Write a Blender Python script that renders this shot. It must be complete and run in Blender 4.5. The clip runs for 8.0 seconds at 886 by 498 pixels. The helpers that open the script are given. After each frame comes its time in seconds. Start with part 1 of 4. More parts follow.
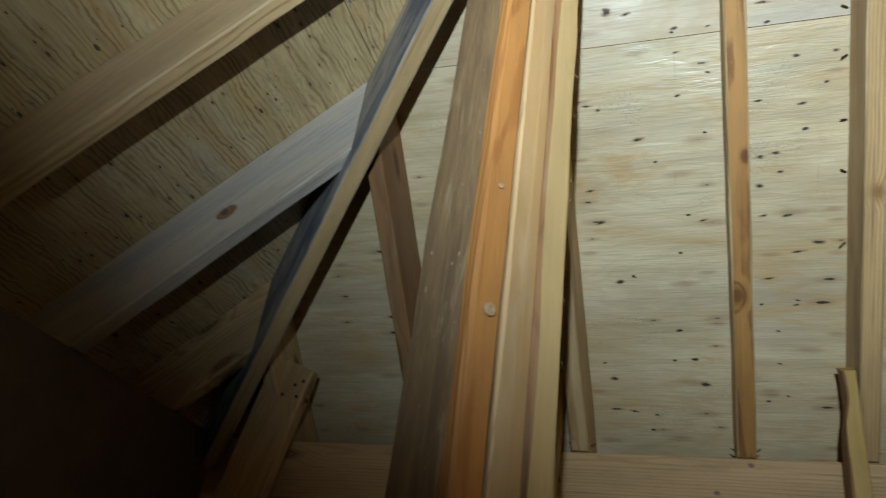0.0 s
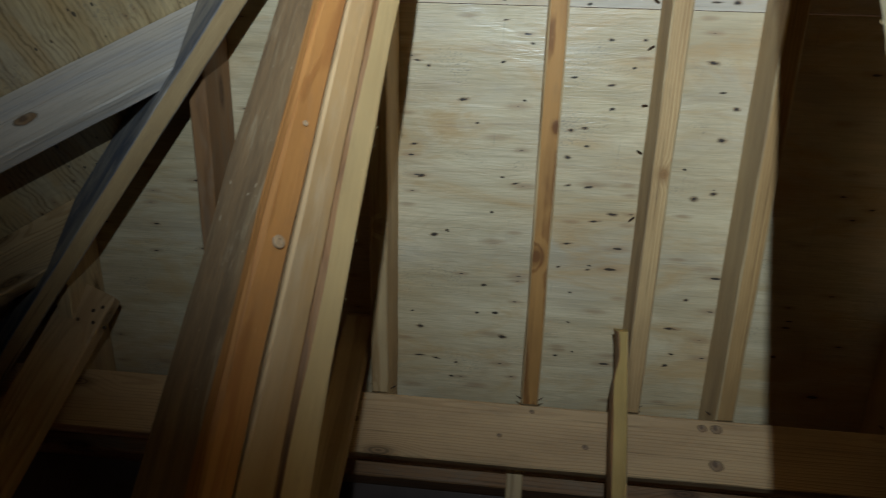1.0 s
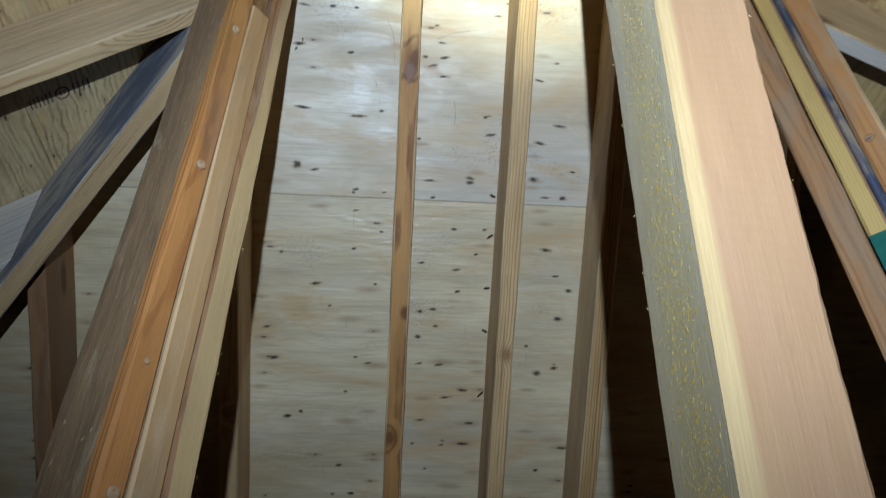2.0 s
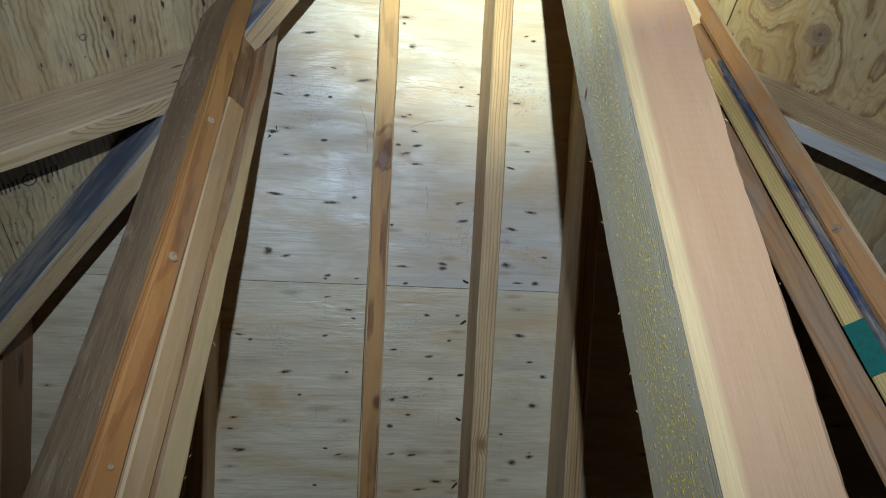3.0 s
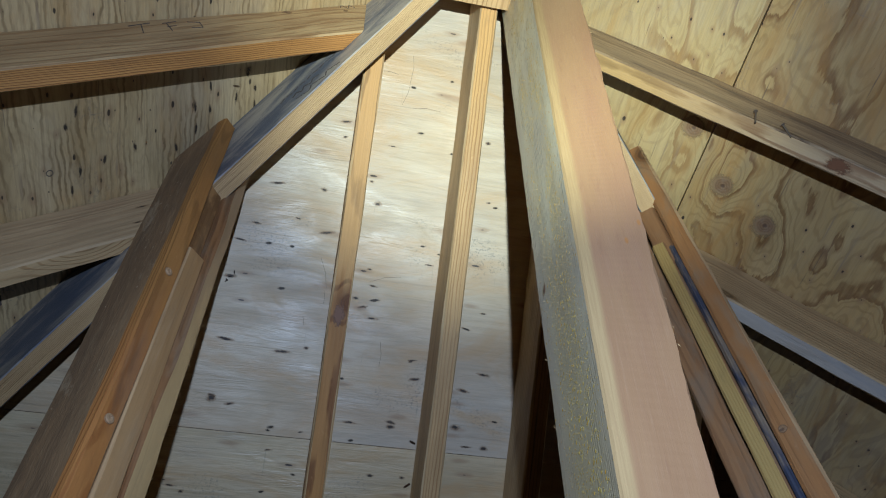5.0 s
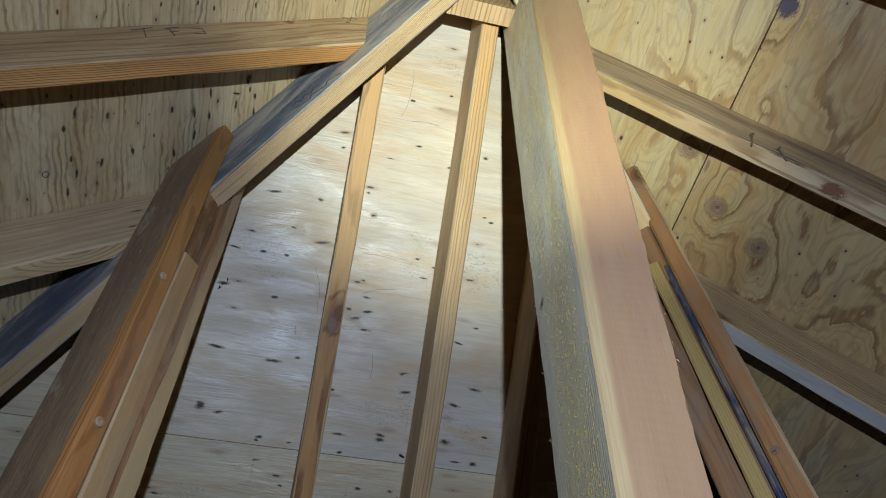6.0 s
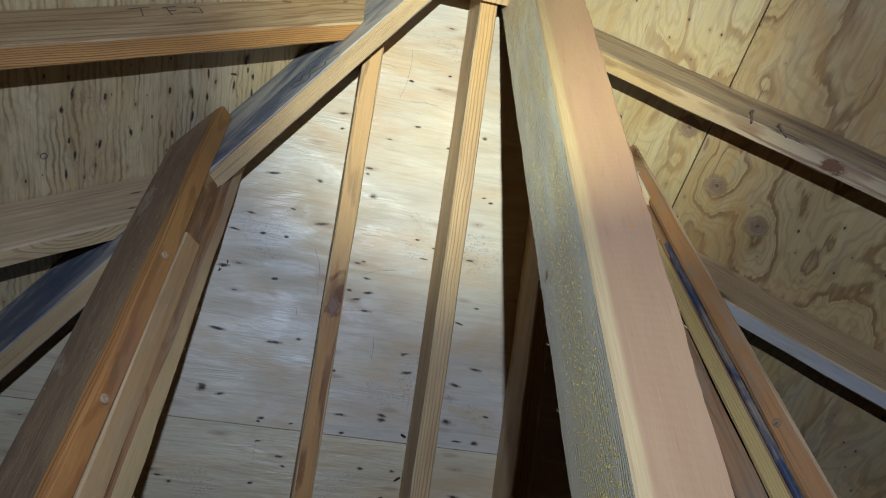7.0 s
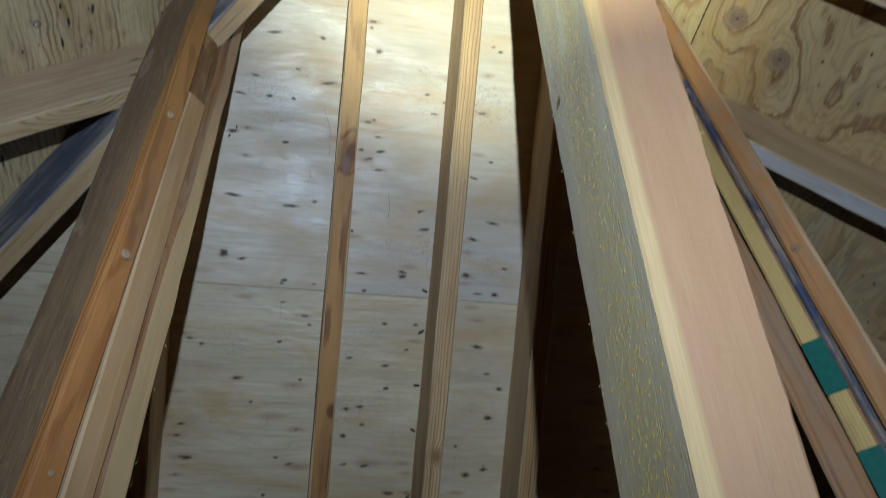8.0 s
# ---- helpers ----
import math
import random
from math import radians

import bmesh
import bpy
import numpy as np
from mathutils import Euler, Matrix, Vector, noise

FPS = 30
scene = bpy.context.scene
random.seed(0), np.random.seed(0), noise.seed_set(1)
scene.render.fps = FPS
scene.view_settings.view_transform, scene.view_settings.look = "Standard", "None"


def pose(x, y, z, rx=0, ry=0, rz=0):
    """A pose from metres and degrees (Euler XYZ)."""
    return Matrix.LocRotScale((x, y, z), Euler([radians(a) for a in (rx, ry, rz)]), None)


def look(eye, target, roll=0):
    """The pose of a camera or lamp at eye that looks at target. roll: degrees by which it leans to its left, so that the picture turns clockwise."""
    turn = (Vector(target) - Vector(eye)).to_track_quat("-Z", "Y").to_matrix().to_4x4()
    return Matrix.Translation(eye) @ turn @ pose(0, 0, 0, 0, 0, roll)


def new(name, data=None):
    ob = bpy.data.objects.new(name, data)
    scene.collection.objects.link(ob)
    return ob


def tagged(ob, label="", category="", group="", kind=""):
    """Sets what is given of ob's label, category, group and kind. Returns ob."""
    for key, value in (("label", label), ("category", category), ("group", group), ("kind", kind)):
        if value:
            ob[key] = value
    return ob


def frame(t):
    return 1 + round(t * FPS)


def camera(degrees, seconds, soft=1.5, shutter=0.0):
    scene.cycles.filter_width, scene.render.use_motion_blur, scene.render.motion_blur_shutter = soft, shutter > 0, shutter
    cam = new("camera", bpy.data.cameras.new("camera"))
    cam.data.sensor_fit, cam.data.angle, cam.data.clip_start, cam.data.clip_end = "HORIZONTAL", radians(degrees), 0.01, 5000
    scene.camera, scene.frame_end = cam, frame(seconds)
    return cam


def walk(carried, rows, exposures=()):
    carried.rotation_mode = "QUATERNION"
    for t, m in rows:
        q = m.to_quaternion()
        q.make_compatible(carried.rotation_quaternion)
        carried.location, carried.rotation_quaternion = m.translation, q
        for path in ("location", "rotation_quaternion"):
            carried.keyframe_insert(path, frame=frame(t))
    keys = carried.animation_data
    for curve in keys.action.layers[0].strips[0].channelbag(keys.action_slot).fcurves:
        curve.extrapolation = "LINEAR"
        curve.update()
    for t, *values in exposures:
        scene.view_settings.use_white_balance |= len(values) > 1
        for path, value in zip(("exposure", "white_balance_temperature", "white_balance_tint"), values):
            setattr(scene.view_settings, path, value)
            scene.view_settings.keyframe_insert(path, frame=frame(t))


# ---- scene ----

# ---------------- camera and its walk ----------------
cam = camera(61.2, 8.0, 1.05, 0.35)
ROWS = [
    (0.0, 0.0002, 0.0001, 1.6000, 120.93, -7.29, 16.97),
    (0.5, 0.0167, 0.0024, 1.5888, 119.60, -6.65, 10.11),
    (1.0, 0.0477, -0.0118, 1.5834, 118.58, -5.96, 3.35),
    (1.5, 0.0697, -0.0673, 1.6131, 123.38, -2.78, -1.44),
    (2.0, 0.0684, -0.1077, 1.6386, 129.32, 0.85, -4.59),
    (3.5, 0.0484, -0.1109, 1.6718, 136.80, 2.95, -6.54),
    (4.0, 0.0460, -0.1055, 1.6913, 138.86, 3.23, -7.24),
    (4.5, 0.0458, -0.1376, 1.6992, 142.08, 3.20, -9.49),
    (5.0, 0.0465, -0.1552, 1.6981, 144.90, 2.77, -11.77),
    (6.5, 0.0337, -0.1410, 1.6924, 146.07, 2.56, -13.63),
    (7.0, 0.0319, -0.1328, 1.6876, 145.12, 2.95, -13.35),
    (7.5, 0.0363, -0.1211, 1.6833, 141.97, 3.51, -12.09),
    (8.0, 0.0451, -0.0939, 1.6680, 135.83, 3.90, -10.09),
]
EXPOSURES = [(0.0, 1.62, 8000, -1), (0.5, 1.44, 7150, -4), (1.0, 1.14, 7700, 1), (1.5, 1.24, 6800, 4), (2.0, 0.86, 6700, 5), (2.7, 0.45, 6550, 6), (3.5, 0.22, 6450, 6), (5.0, -0.19, 6300, 11), (6.5, -0.12, 6350, 12), (7.5, -0.1, 6350, 11), (8.0, 0.18, 6500, 7)]
walk(cam, [(t, pose(*row)) for t, *row in ROWS], EXPOSURES)

# ---------------- light: a head torch, nearly black surroundings, a faint added fill ---
world = bpy.data.worlds.new("attic_fill")
world.use_nodes = True
# Faint reddish fill without a source, standing for bounce in the shadows.
world.node_tree.nodes["Background"].inputs[0].default_value = (0.80, 0.46, 0.43, 1)
world.node_tree.nodes["Background"].inputs[1].default_value = 0.028
scene.world = world
TORCH = Vector((0.052, -0.41, 1.71))


def spot(name, target, watts, degrees, blend, colour, size):
    data = bpy.data.lights.new(name, "SPOT")
    data.energy, data.spot_size, data.spot_blend = watts, radians(degrees), blend
    data.color, data.shadow_soft_size = colour, size
    ob = new(name, data)
    ob.matrix_world = look(TORCH, target)
    return ob


spot("torch_spill", (0.41, 0.55, 3.15), 65, 125, 1.0, (0.65, 0.862, 1.20), 0.007)
spot("torch_beam", (0.40, 0.41, 3.38), 195, 45, 1.0, (0.83, 0.97, 0.83), 0.007)

# ---------------- the roof's numbers ----------------
S = 0.8622                      # rise over run of all slopes
C_MID, C_LEFT, C_RIGHT = 3.7232, 3.3250, 3.8640   # undersides: z = C_MID - S y, C_LEFT + S x, C_RIGHT - S x
DEEP = 0.140                    # two-by-six rafters
DROP = DEEP * math.sqrt(1 + S * S)
HIP_L, HIP_R = 0.457, 0.145     # plan lines of the hips: x + y, x - y
HIP_Z = 3.446                   # hip undersides: z = HIP_Z - S y
HIP_DEEP = 0.235
PLATE_Z = 2.107
APEX = Vector(((HIP_L + HIP_R) / 2, (HIP_L - HIP_R) / 2, 0))


# ---------------- materials ----------------
class Tree:
    """A node tree, written in short."""

    def __init__(self, name):
        self.mat = bpy.data.materials.new(name)
        self.mat.use_nodes = True
        self.t = self.mat.node_tree
        self.bsdf = self.t.nodes["Principled BSDF"]

    def node(self, kind):
        return self.t.nodes.new("ShaderNode" + kind)

    def put(self, socket, value):
        if isinstance(value, bpy.types.NodeSocket):
            self.t.links.new(value, socket)
        elif isinstance(value, (tuple, list)) and len(value) == 3 and socket.type == "RGBA":
            socket.default_value = (*value, 1)
        else:
            socket.default_value = value

    def math(self, op, a, b=0.0, c=0.0, clamp=False):
        n = self.node("Math")
        n.operation, n.use_clamp = op, clamp
        for i, v in enumerate((a, b, c)):
            self.put(n.inputs[i], v)
        return n.outputs[0]

    def vec(self, op, a, b=(0, 0, 0)):
        n = self.node("VectorMath")
        n.operation = op
        self.put(n.inputs[0], a)
        self.put(n.inputs[1], b)
        return n.outputs[0]

    def noise(self, vector, scale, detail=3.0, rough=0.5, distortion=0.0):
        n = self.node("TexNoise")
        self.put(n.inputs["Vector"], vector)
        n.inputs["Scale"].default_value = scale
        n.inputs["Detail"].default_value = detail
        n.inputs["Roughness"].default_value = rough
        n.inputs["Distortion"].default_value = distortion
        return n.outputs[0]

    def spots(self, vector, scale, randomness=1.0, flat="3D"):
        n = self.node("TexVoronoi")
        n.feature, n.voronoi_dimensions = "F1", flat
        self.put(n.inputs["Vector"], vector)
        n.inputs["Scale"].default_value = scale
        n.inputs["Randomness"].default_value = randomness
        return n.outputs["Distance"], n.outputs["Color"]

    def ramp(self, value, lo, hi, a=0.0, b=1.0):
        n = self.node("MapRange")
        n.clamp, n.interpolation_type = True, "SMOOTHSTEP"
        for i, v in enumerate((value, lo, hi, a, b)):
            self.put(n.inputs[i], v)
        return n.outputs[0]

    def mix(self, factor, a, b, blend="MIX"):
        n = self.node("Mix")
        n.data_type, n.blend_type = "RGBA", blend
        self.put(n.inputs[0], factor)
        self.put(n.inputs[6], a)
        self.put(n.inputs[7], b)
        return n.outputs[2]

    def place(self, stretch, shift=9.0):
        """Object coordinates, stretched, and moved by the object's own random number."""
        at = self.node("TexCoord").outputs["Object"]
        rnd = self.node("ObjectInfo").outputs["Random"]
        far = self.node("CombineXYZ")
        self.put(far.inputs[0], self.math("MULTIPLY", rnd, shift))
        self.put(far.inputs[1], self.math("MULTIPLY", rnd, shift * 1.7))
        self.put(far.inputs[2], self.math("MULTIPLY", rnd, shift * 0.6))
        return at, self.vec("ADD", self.vec("MULTIPLY", at, stretch), far.outputs[0]), rnd

    def finish(self, colour, rough, bump, height=0.001, strength=0.5, spec=0.35):
        self.put(self.bsdf.inputs["Base Color"], colour)
        self.put(self.bsdf.inputs["Roughness"], rough)
        self.bsdf.inputs["Specular IOR Level"].default_value = spec
        n = self.node("Bump")
        n.inputs["Strength"].default_value = strength
        n.inputs["Distance"].default_value = height
        self.put(n.inputs["Height"], bump)
        self.put(self.bsdf.inputs["Normal"], n.outputs[0])
        return self.mat


def lumber(name, pale, dark, rings=160.0, contrast=0.6, stain=None, stain_at=0.55, knots=0.5, dirt=0.3, rough=0.62, resin=0.0, wiggle=0.003, sharp=0.25, roam=0.05, relief=1.0, threads=0.55, head=None, whorls=(), quarter=False, uneven=1.6, blotch=(2.2, 11, 11)):
    """Sawn softwood: growth rings cut lengthwise (local x), fibres, knots, stains, scuffs."""
    w = Tree(name)
    at, p, rnd = w.place((1, 1, 1))
    slow = w.noise(w.vec("MULTIPLY", p, (1.5, 6, 6)), 1.0, 2.0)
    quick = w.noise(w.vec("MULTIPLY", p, (11, 26, 26)), 1.0, 3.0, 0.6)
    sway = w.math("ADD", w.math("MULTIPLY", w.math("SUBTRACT", slow, 0.5), roam), w.math("MULTIPLY", w.math("SUBTRACT", quick, 0.5), wiggle))
    sep = w.node("SeparateXYZ")
    w.put(sep.inputs[0], at)
    cy = w.math("ADD", w.math("MULTIPLY", rnd, 0.10), -0.05)
    cz = w.math("ADD", w.math("MULTIPLY", w.math("FRACT", w.math("MULTIPLY", rnd, 7.3)), 0.16), 0.05)
    dy = w.math("ADD", w.math("SUBTRACT", sep.outputs[1], cy), sway)
    dz = w.math("ADD", w.math("SUBTRACT", sep.outputs[2], cz), w.math("MULTIPLY", sway, 0.7))
    radius = w.math("SQRT", w.math("ADD", w.math("MULTIPLY", dy, dy), w.math("MULTIPLY", dz, dz)))
    if quarter == "side":
        radius = w.math("ADD", dz, w.math("MULTIPLY", dy, 0.3))
    elif quarter:
        radius = w.math("ADD", dy, w.math("MULTIPLY", dz, 0.3))
    radius = w.math("ADD", radius, w.math("MULTIPLY", w.math("SUBTRACT", w.noise(w.vec("MULTIPLY", p, (0.7, 24, 24)), 1.0, 2.0, 0.6), 0.5), uneven / rings))
    # knots run through the board; the rings bend round them
    sp = w.node("SeparateXYZ")
    w.put(sp.inputs[0], p)
    flat = w.node("CombineXYZ")
    w.put(flat.inputs[0], w.math("MULTIPLY", sp.outputs[0], 2.6))
    w.put(flat.inputs[1], w.math("ADD", w.math("MULTIPLY", sp.outputs[2], 8.0), w.math("MULTIPLY", sp.outputs[1], 3.0)))
    kd, kc = w.spots(flat.outputs[0], 1.0, 1.0, "2D")
    pick = w.node("SeparateColor")
    w.put(pick.inputs[0], kc)
    some = w.math("LESS_THAN", pick.outputs[0], knots)
    bend = w.math("MULTIPLY", w.ramp(kd, 0.0, 0.34, 0.022, 0.0), some)
    grown = []
    for x0, y0, size in whorls:
        dx = w.math("MULTIPLY", w.math("SUBTRACT", sep.outputs[0], x0), 0.8)
        off = w.math("ADD", w.math("SUBTRACT", sep.outputs[1], y0), w.math("MULTIPLY", w.math("SUBTRACT", quick, 0.5), 0.012))
        far = w.math("SQRT", w.math("ADD", w.math("MULTIPLY", dx, dx), w.math("MULTIPLY", off, off)))
        bend = w.math("ADD", bend, w.ramp(far, 0.0, size * 3.5, size, 0.0))
        grown.append((far, size))
    wave = w.math("SINE", w.math("MULTIPLY", w.math("ADD", radius, bend), rings * 6.2832))
    late = w.ramp(wave, sharp, 1.0)
    fade = w.noise(w.vec("MULTIPLY", p, (2.0, 30, 30)), 1.0, 3.0, 0.6)
    late = w.math("MULTIPLY", late, w.ramp(fade, 0.25, 0.6, 0.35, 1.0))
    fibre = w.noise(w.vec("MULTIPLY", p, (5, 330, 330)), 1.0, 4.0, 0.7)
    thread = w.noise(w.vec("MULTIPLY", p, (2.2, 130, 130)), 1.0, 3.0, 0.6)
    tone = w.noise(w.vec("MULTIPLY", p, (2.5, 14, 14)), 1.0, 4.0, 0.6)
    mixed = w.math("ADD", w.math("MULTIPLY", late, contrast), w.math("MULTIPLY", w.math("SUBTRACT", fibre, 0.42), 0.7), clamp=True)
    colour = w.mix(mixed, pale, dark)
    colour = w.mix(w.ramp(tone, 0.3, 0.75, 0.0, 0.45), colour, tuple(v * 0.62 for v in dark))
    colour = w.mix(w.ramp(thread, 0.60, 0.72, 0.0, threads), colour, tuple(v * 0.45 for v in dark))
    if stain:
        blot = w.noise(w.vec("MULTIPLY", p, blotch), 1.0, 6.0, 0.66, 0.6)
        colour = w.mix(w.ramp(blot, stain_at - 0.10, stain_at + 0.12), colour, w.mix(mixed, stain, tuple(v * 0.6 for v in stain)))
    if head:
        tint, low, high = head
        ragged = w.noise(w.vec("MULTIPLY", p, (7, 60, 60)), 1.0, 4.0, 0.6)
        upper = w.ramp(w.math("ADD", sep.outputs[0], w.math("MULTIPLY", w.math("SUBTRACT", ragged, 0.5), 0.35)), low, high)
        colour = w.mix(w.math("MULTIPLY", upper, 0.85), colour, w.mix(mixed, tint, tuple(v * 0.5 for v in tint)))
    ringed = w.math("SINE", w.math("MULTIPLY", kd, 150.0))
    knot = w.math("MULTIPLY", w.ramp(kd, 0.075, 0.095, 1.0, 0.0), some)
    rim = w.math("MULTIPLY", w.ramp(kd, 0.08, 0.15, 1.0, 0.0), some)
    colour = w.mix(w.math("MULTIPLY", rim, 0.45), colour, tuple(v * 0.6 for v in dark))
    colour = w.mix(w.math("MULTIPLY", knot, 0.75), colour, w.mix(w.ramp(ringed, -1.0, 1.0), tuple(v * 0.75 for v in dark), tuple(v * 0.3 for v in dark)))
    for far, size in grown:
        inner = w.math("SINE", w.math("ADD", w.math("MULTIPLY", far, 1300.0), w.math("MULTIPLY", quick, 9.0)))
        colour = w.mix(w.ramp(far, size * 0.8, size * 2.4, 0.55, 0.0), colour, tuple(v * 0.8 for v in dark))
        colour = w.mix(w.ramp(far, size * 0.6, size * 1.1, 0.7, 0.0), colour, w.mix(w.ramp(inner, -0.6, 1.0), tuple(v * 0.95 for v in dark), tuple(v * 0.7 for v in dark)))
    grime = w.noise(w.vec("MULTIPLY", p, (9, 30, 30)), 1.0, 7.0, 0.75)
    colour = w.mix(w.ramp(grime, 0.52, 0.8, 0.0, dirt), colour, (0.10, 0.075, 0.055))
    scuff = w.noise(w.vec("MULTIPLY", p, (60, 90, 90)), 1.0, 4.0, 0.75)
    colour = w.mix(w.ramp(scuff, 0.64, 0.78, 0.0, 0.35), colour, tuple(min(1.0, v * 1.25 + 0.05) for v in pale))
    roughness = w.math("ADD", rough, w.math("MULTIPLY", w.math("SUBTRACT", fibre, 0.5), 0.3))
    if resin:
        rd, rc = w.spots(w.vec("MULTIPLY", p, (120, 260, 260)), 1.0)
        where = w.ramp(w.noise(w.vec("MULTIPLY", p, (4, 22, 22)), 1.0, 4.0, 0.65), 0.48, 0.60)
        pick2 = w.node("SeparateColor")
        w.put(pick2.inputs[0], rc)
        drop = w.math("MULTIPLY", w.math("MULTIPLY", w.ramp(rd, 0.36, 0.48, 1.0, 0.0), where), w.math("LESS_THAN", pick2.outputs[0], resin))
        colour = w.mix(drop, colour, (0.80, 0.55, 0.10))
        roughness = w.math("SUBTRACT", roughness, w.math("MULTIPLY", drop, rough - 0.16))
    height = w.math("ADD", w.math("MULTIPLY", fibre, 0.8), w.math("SUBTRACT", w.math("MULTIPLY", late, 0.6), w.math("MULTIPLY", rim, 0.5)))
    return w.finish(colour, roughness, height, 0.0013 * relief, 0.6)


def plywood(name, pale, mid, dark, figure=0.5, marks=0.6, shift=9.0, fineness=5.0, grain=0.45, long_marks=1.0, ribs=0.0, smudge=0.4, lines=1.0, calm=0.0, gloss=(0.36, 0.56), rag=0.22, thread=0.55, spread=1.0, onset=0.30, drift=0.7, squeeze=1.0, whorls=()):
    """A rotary-cut face: contour-like figure along local x, small lens-shaped knots, checks, streaks and a grey bloom."""
    w = Tree(name)
    at, p, rnd = w.place((1, 1, 1), shift)
    base_warp = w.noise(w.vec("MULTIPLY", p, (0.95 * spread * squeeze, 4.6 * spread, 1.0)), 1.0, 3.5, 0.5, 0.5)
    bd, bc = w.spots(w.vec("MULTIPLY", p, (2.2, 4.6, 1.0)), 1.0, 1.0, "2D")
    warp = w.math("ADD", base_warp, w.ramp(bd, 0.0, 0.5, 0.16, 0.0))
    here = w.node("SeparateXYZ")
    w.put(here.inputs[0], at)
    for x0, y0, size in whorls:
        dx = w.math("MULTIPLY", w.math("SUBTRACT", here.outputs[0], x0), 0.6)
        dy = w.math("SUBTRACT", here.outputs[1], y0)
        far = w.math("SQRT", w.math("ADD", w.math("MULTIPLY", dx, dx), w.math("MULTIPLY", dy, dy)))
        warp = w.math("ADD", warp, w.ramp(far, 0.0, size, 0.26, 0.0))
    thin = w.math("SINE", w.math("MULTIPLY", warp, 6.2832 * fineness * 8.0))
    ragged = w.noise(w.vec("MULTIPLY", p, (14, 120, 40)), 1.0, 4.0, 0.65)
    saw = w.math("FRACT", w.math("ADD", w.math("MULTIPLY", warp, fineness * 2.2), w.math("MULTIPLY", w.math("SUBTRACT", ragged, 0.5), rag)))
    fig = w.math("MULTIPLY", w.ramp(saw, onset, 0.93), w.ramp(saw, 0.93, 1.0, 1.0, 0.0))
    patchy = w.ramp(w.noise(w.vec("MULTIPLY", p, (1.7, 3.0, 1.0)), 1.0, 3.0), 0.38 + calm, 0.58 + calm)
    fig = w.math("MULTIPLY", fig, patchy)
    fine = w.noise(w.vec("MULTIPLY", p, (8, 230, 190)), 1.0, 4.0, 0.65)
    cloud = w.noise(w.vec("MULTIPLY", p, (2.6, 8.0, 6.0)), 1.0, 5.0, 0.62)
    bloom = w.noise(w.vec("MULTIPLY", p, (1.2, 2.6, 2.0)), 1.0, 6.0, 0.7)
    band = w.noise(w.vec("MULTIPLY", p, (1.4, 26.0, 6.0)), 1.0, 4.0, 0.6)
    colour = w.mix(w.ramp(cloud, 0.32, 0.7), pale, mid)
    colour = w.mix(w.ramp(band, 0.42, 0.72, 0.0, grain), colour, tuple(v * 0.72 for v in mid))
    colour = w.mix(w.math("MULTIPLY", fig, figure), colour, dark)
    colour = w.mix(w.math("MULTIPLY", w.ramp(thin, 0.2, 1.0), thread * figure), colour, tuple(v * 0.9 for v in dark))
    colour = w.mix(w.ramp(fine, 0.42, 0.75, 0.0, grain), colour, tuple(v * 0.62 for v in mid))
    colour = w.mix(w.ramp(bloom, 0.46, 0.70, 0.0, 0.32), colour, tuple(sum(mid) / 3 * v for v in (0.80, 0.80, 0.82)))
    colour = w.mix(w.ramp(w.noise(w.vec("MULTIPLY", p, (2.8, 8.5, 1.0)), 1.0, 6.0, 0.66, 1.1), 0.46, 0.70, 0.0, drift), colour, tuple(v * f for v, f in zip(mid, (0.95, 0.76, 0.56))))
    colour = w.mix(w.math("MULTIPLY", w.math("FRACT", w.math("MULTIPLY", rnd, 5.7)), 0.35), colour, tuple(v * f for v, f in zip(mid, (1.05, 0.90, 0.80))))
    dust = w.math("MULTIPLY", w.ramp(w.noise(w.vec("MULTIPLY", p, (150, 190, 1)), 1.0, 3.0, 0.7), 0.52, 0.64), w.ramp(w.noise(w.vec("MULTIPLY", p, (5.0, 6.0, 1)), 1.0, 4.0, 0.6), 0.56, 0.68))
    colour = w.mix(w.math("MULTIPLY", dust, 0.45), colour, (0.13, 0.12, 0.11))
    edge = w.noise(w.vec("MULTIPLY", p, (60, 120, 1)), 1.0, 3.0, 0.6)
    for scale, chance, size in (((4.2 / long_marks, 17.0, 1.0), marks, 0.05), ((8.0 / long_marks, 30.0, 1.0), marks * 0.5, 0.06)):
        kd, kc = w.spots(w.vec("MULTIPLY", p, scale), 1.0, 1.0, "2D")
        pick = w.node("SeparateColor")
        w.put(pick.inputs[0], kc)
        wide = w.math("MULTIPLY", pick.outputs[1], size)
        kd = w.math("ADD", kd, w.math("MULTIPLY", w.math("SUBTRACT", edge, 0.5), size * 1.2))
        halo = w.math("MULTIPLY", w.ramp(kd, size * 0.6, size * 4.0, 1.0, 0.0), w.math("LESS_THAN", pick.outputs[0], chance * smudge))
        core = w.math("MULTIPLY", w.ramp(kd, wide, w.math("ADD", wide, 0.02), 1.0, 0.0), w.math("LESS_THAN", pick.outputs[0], chance))
        colour = w.mix(w.math("MULTIPLY", halo, 0.5), colour, (0.30, 0.17, 0.09))
        colour = w.mix(w.math("MULTIPLY", core, 0.92), colour, (0.03, 0.022, 0.018))
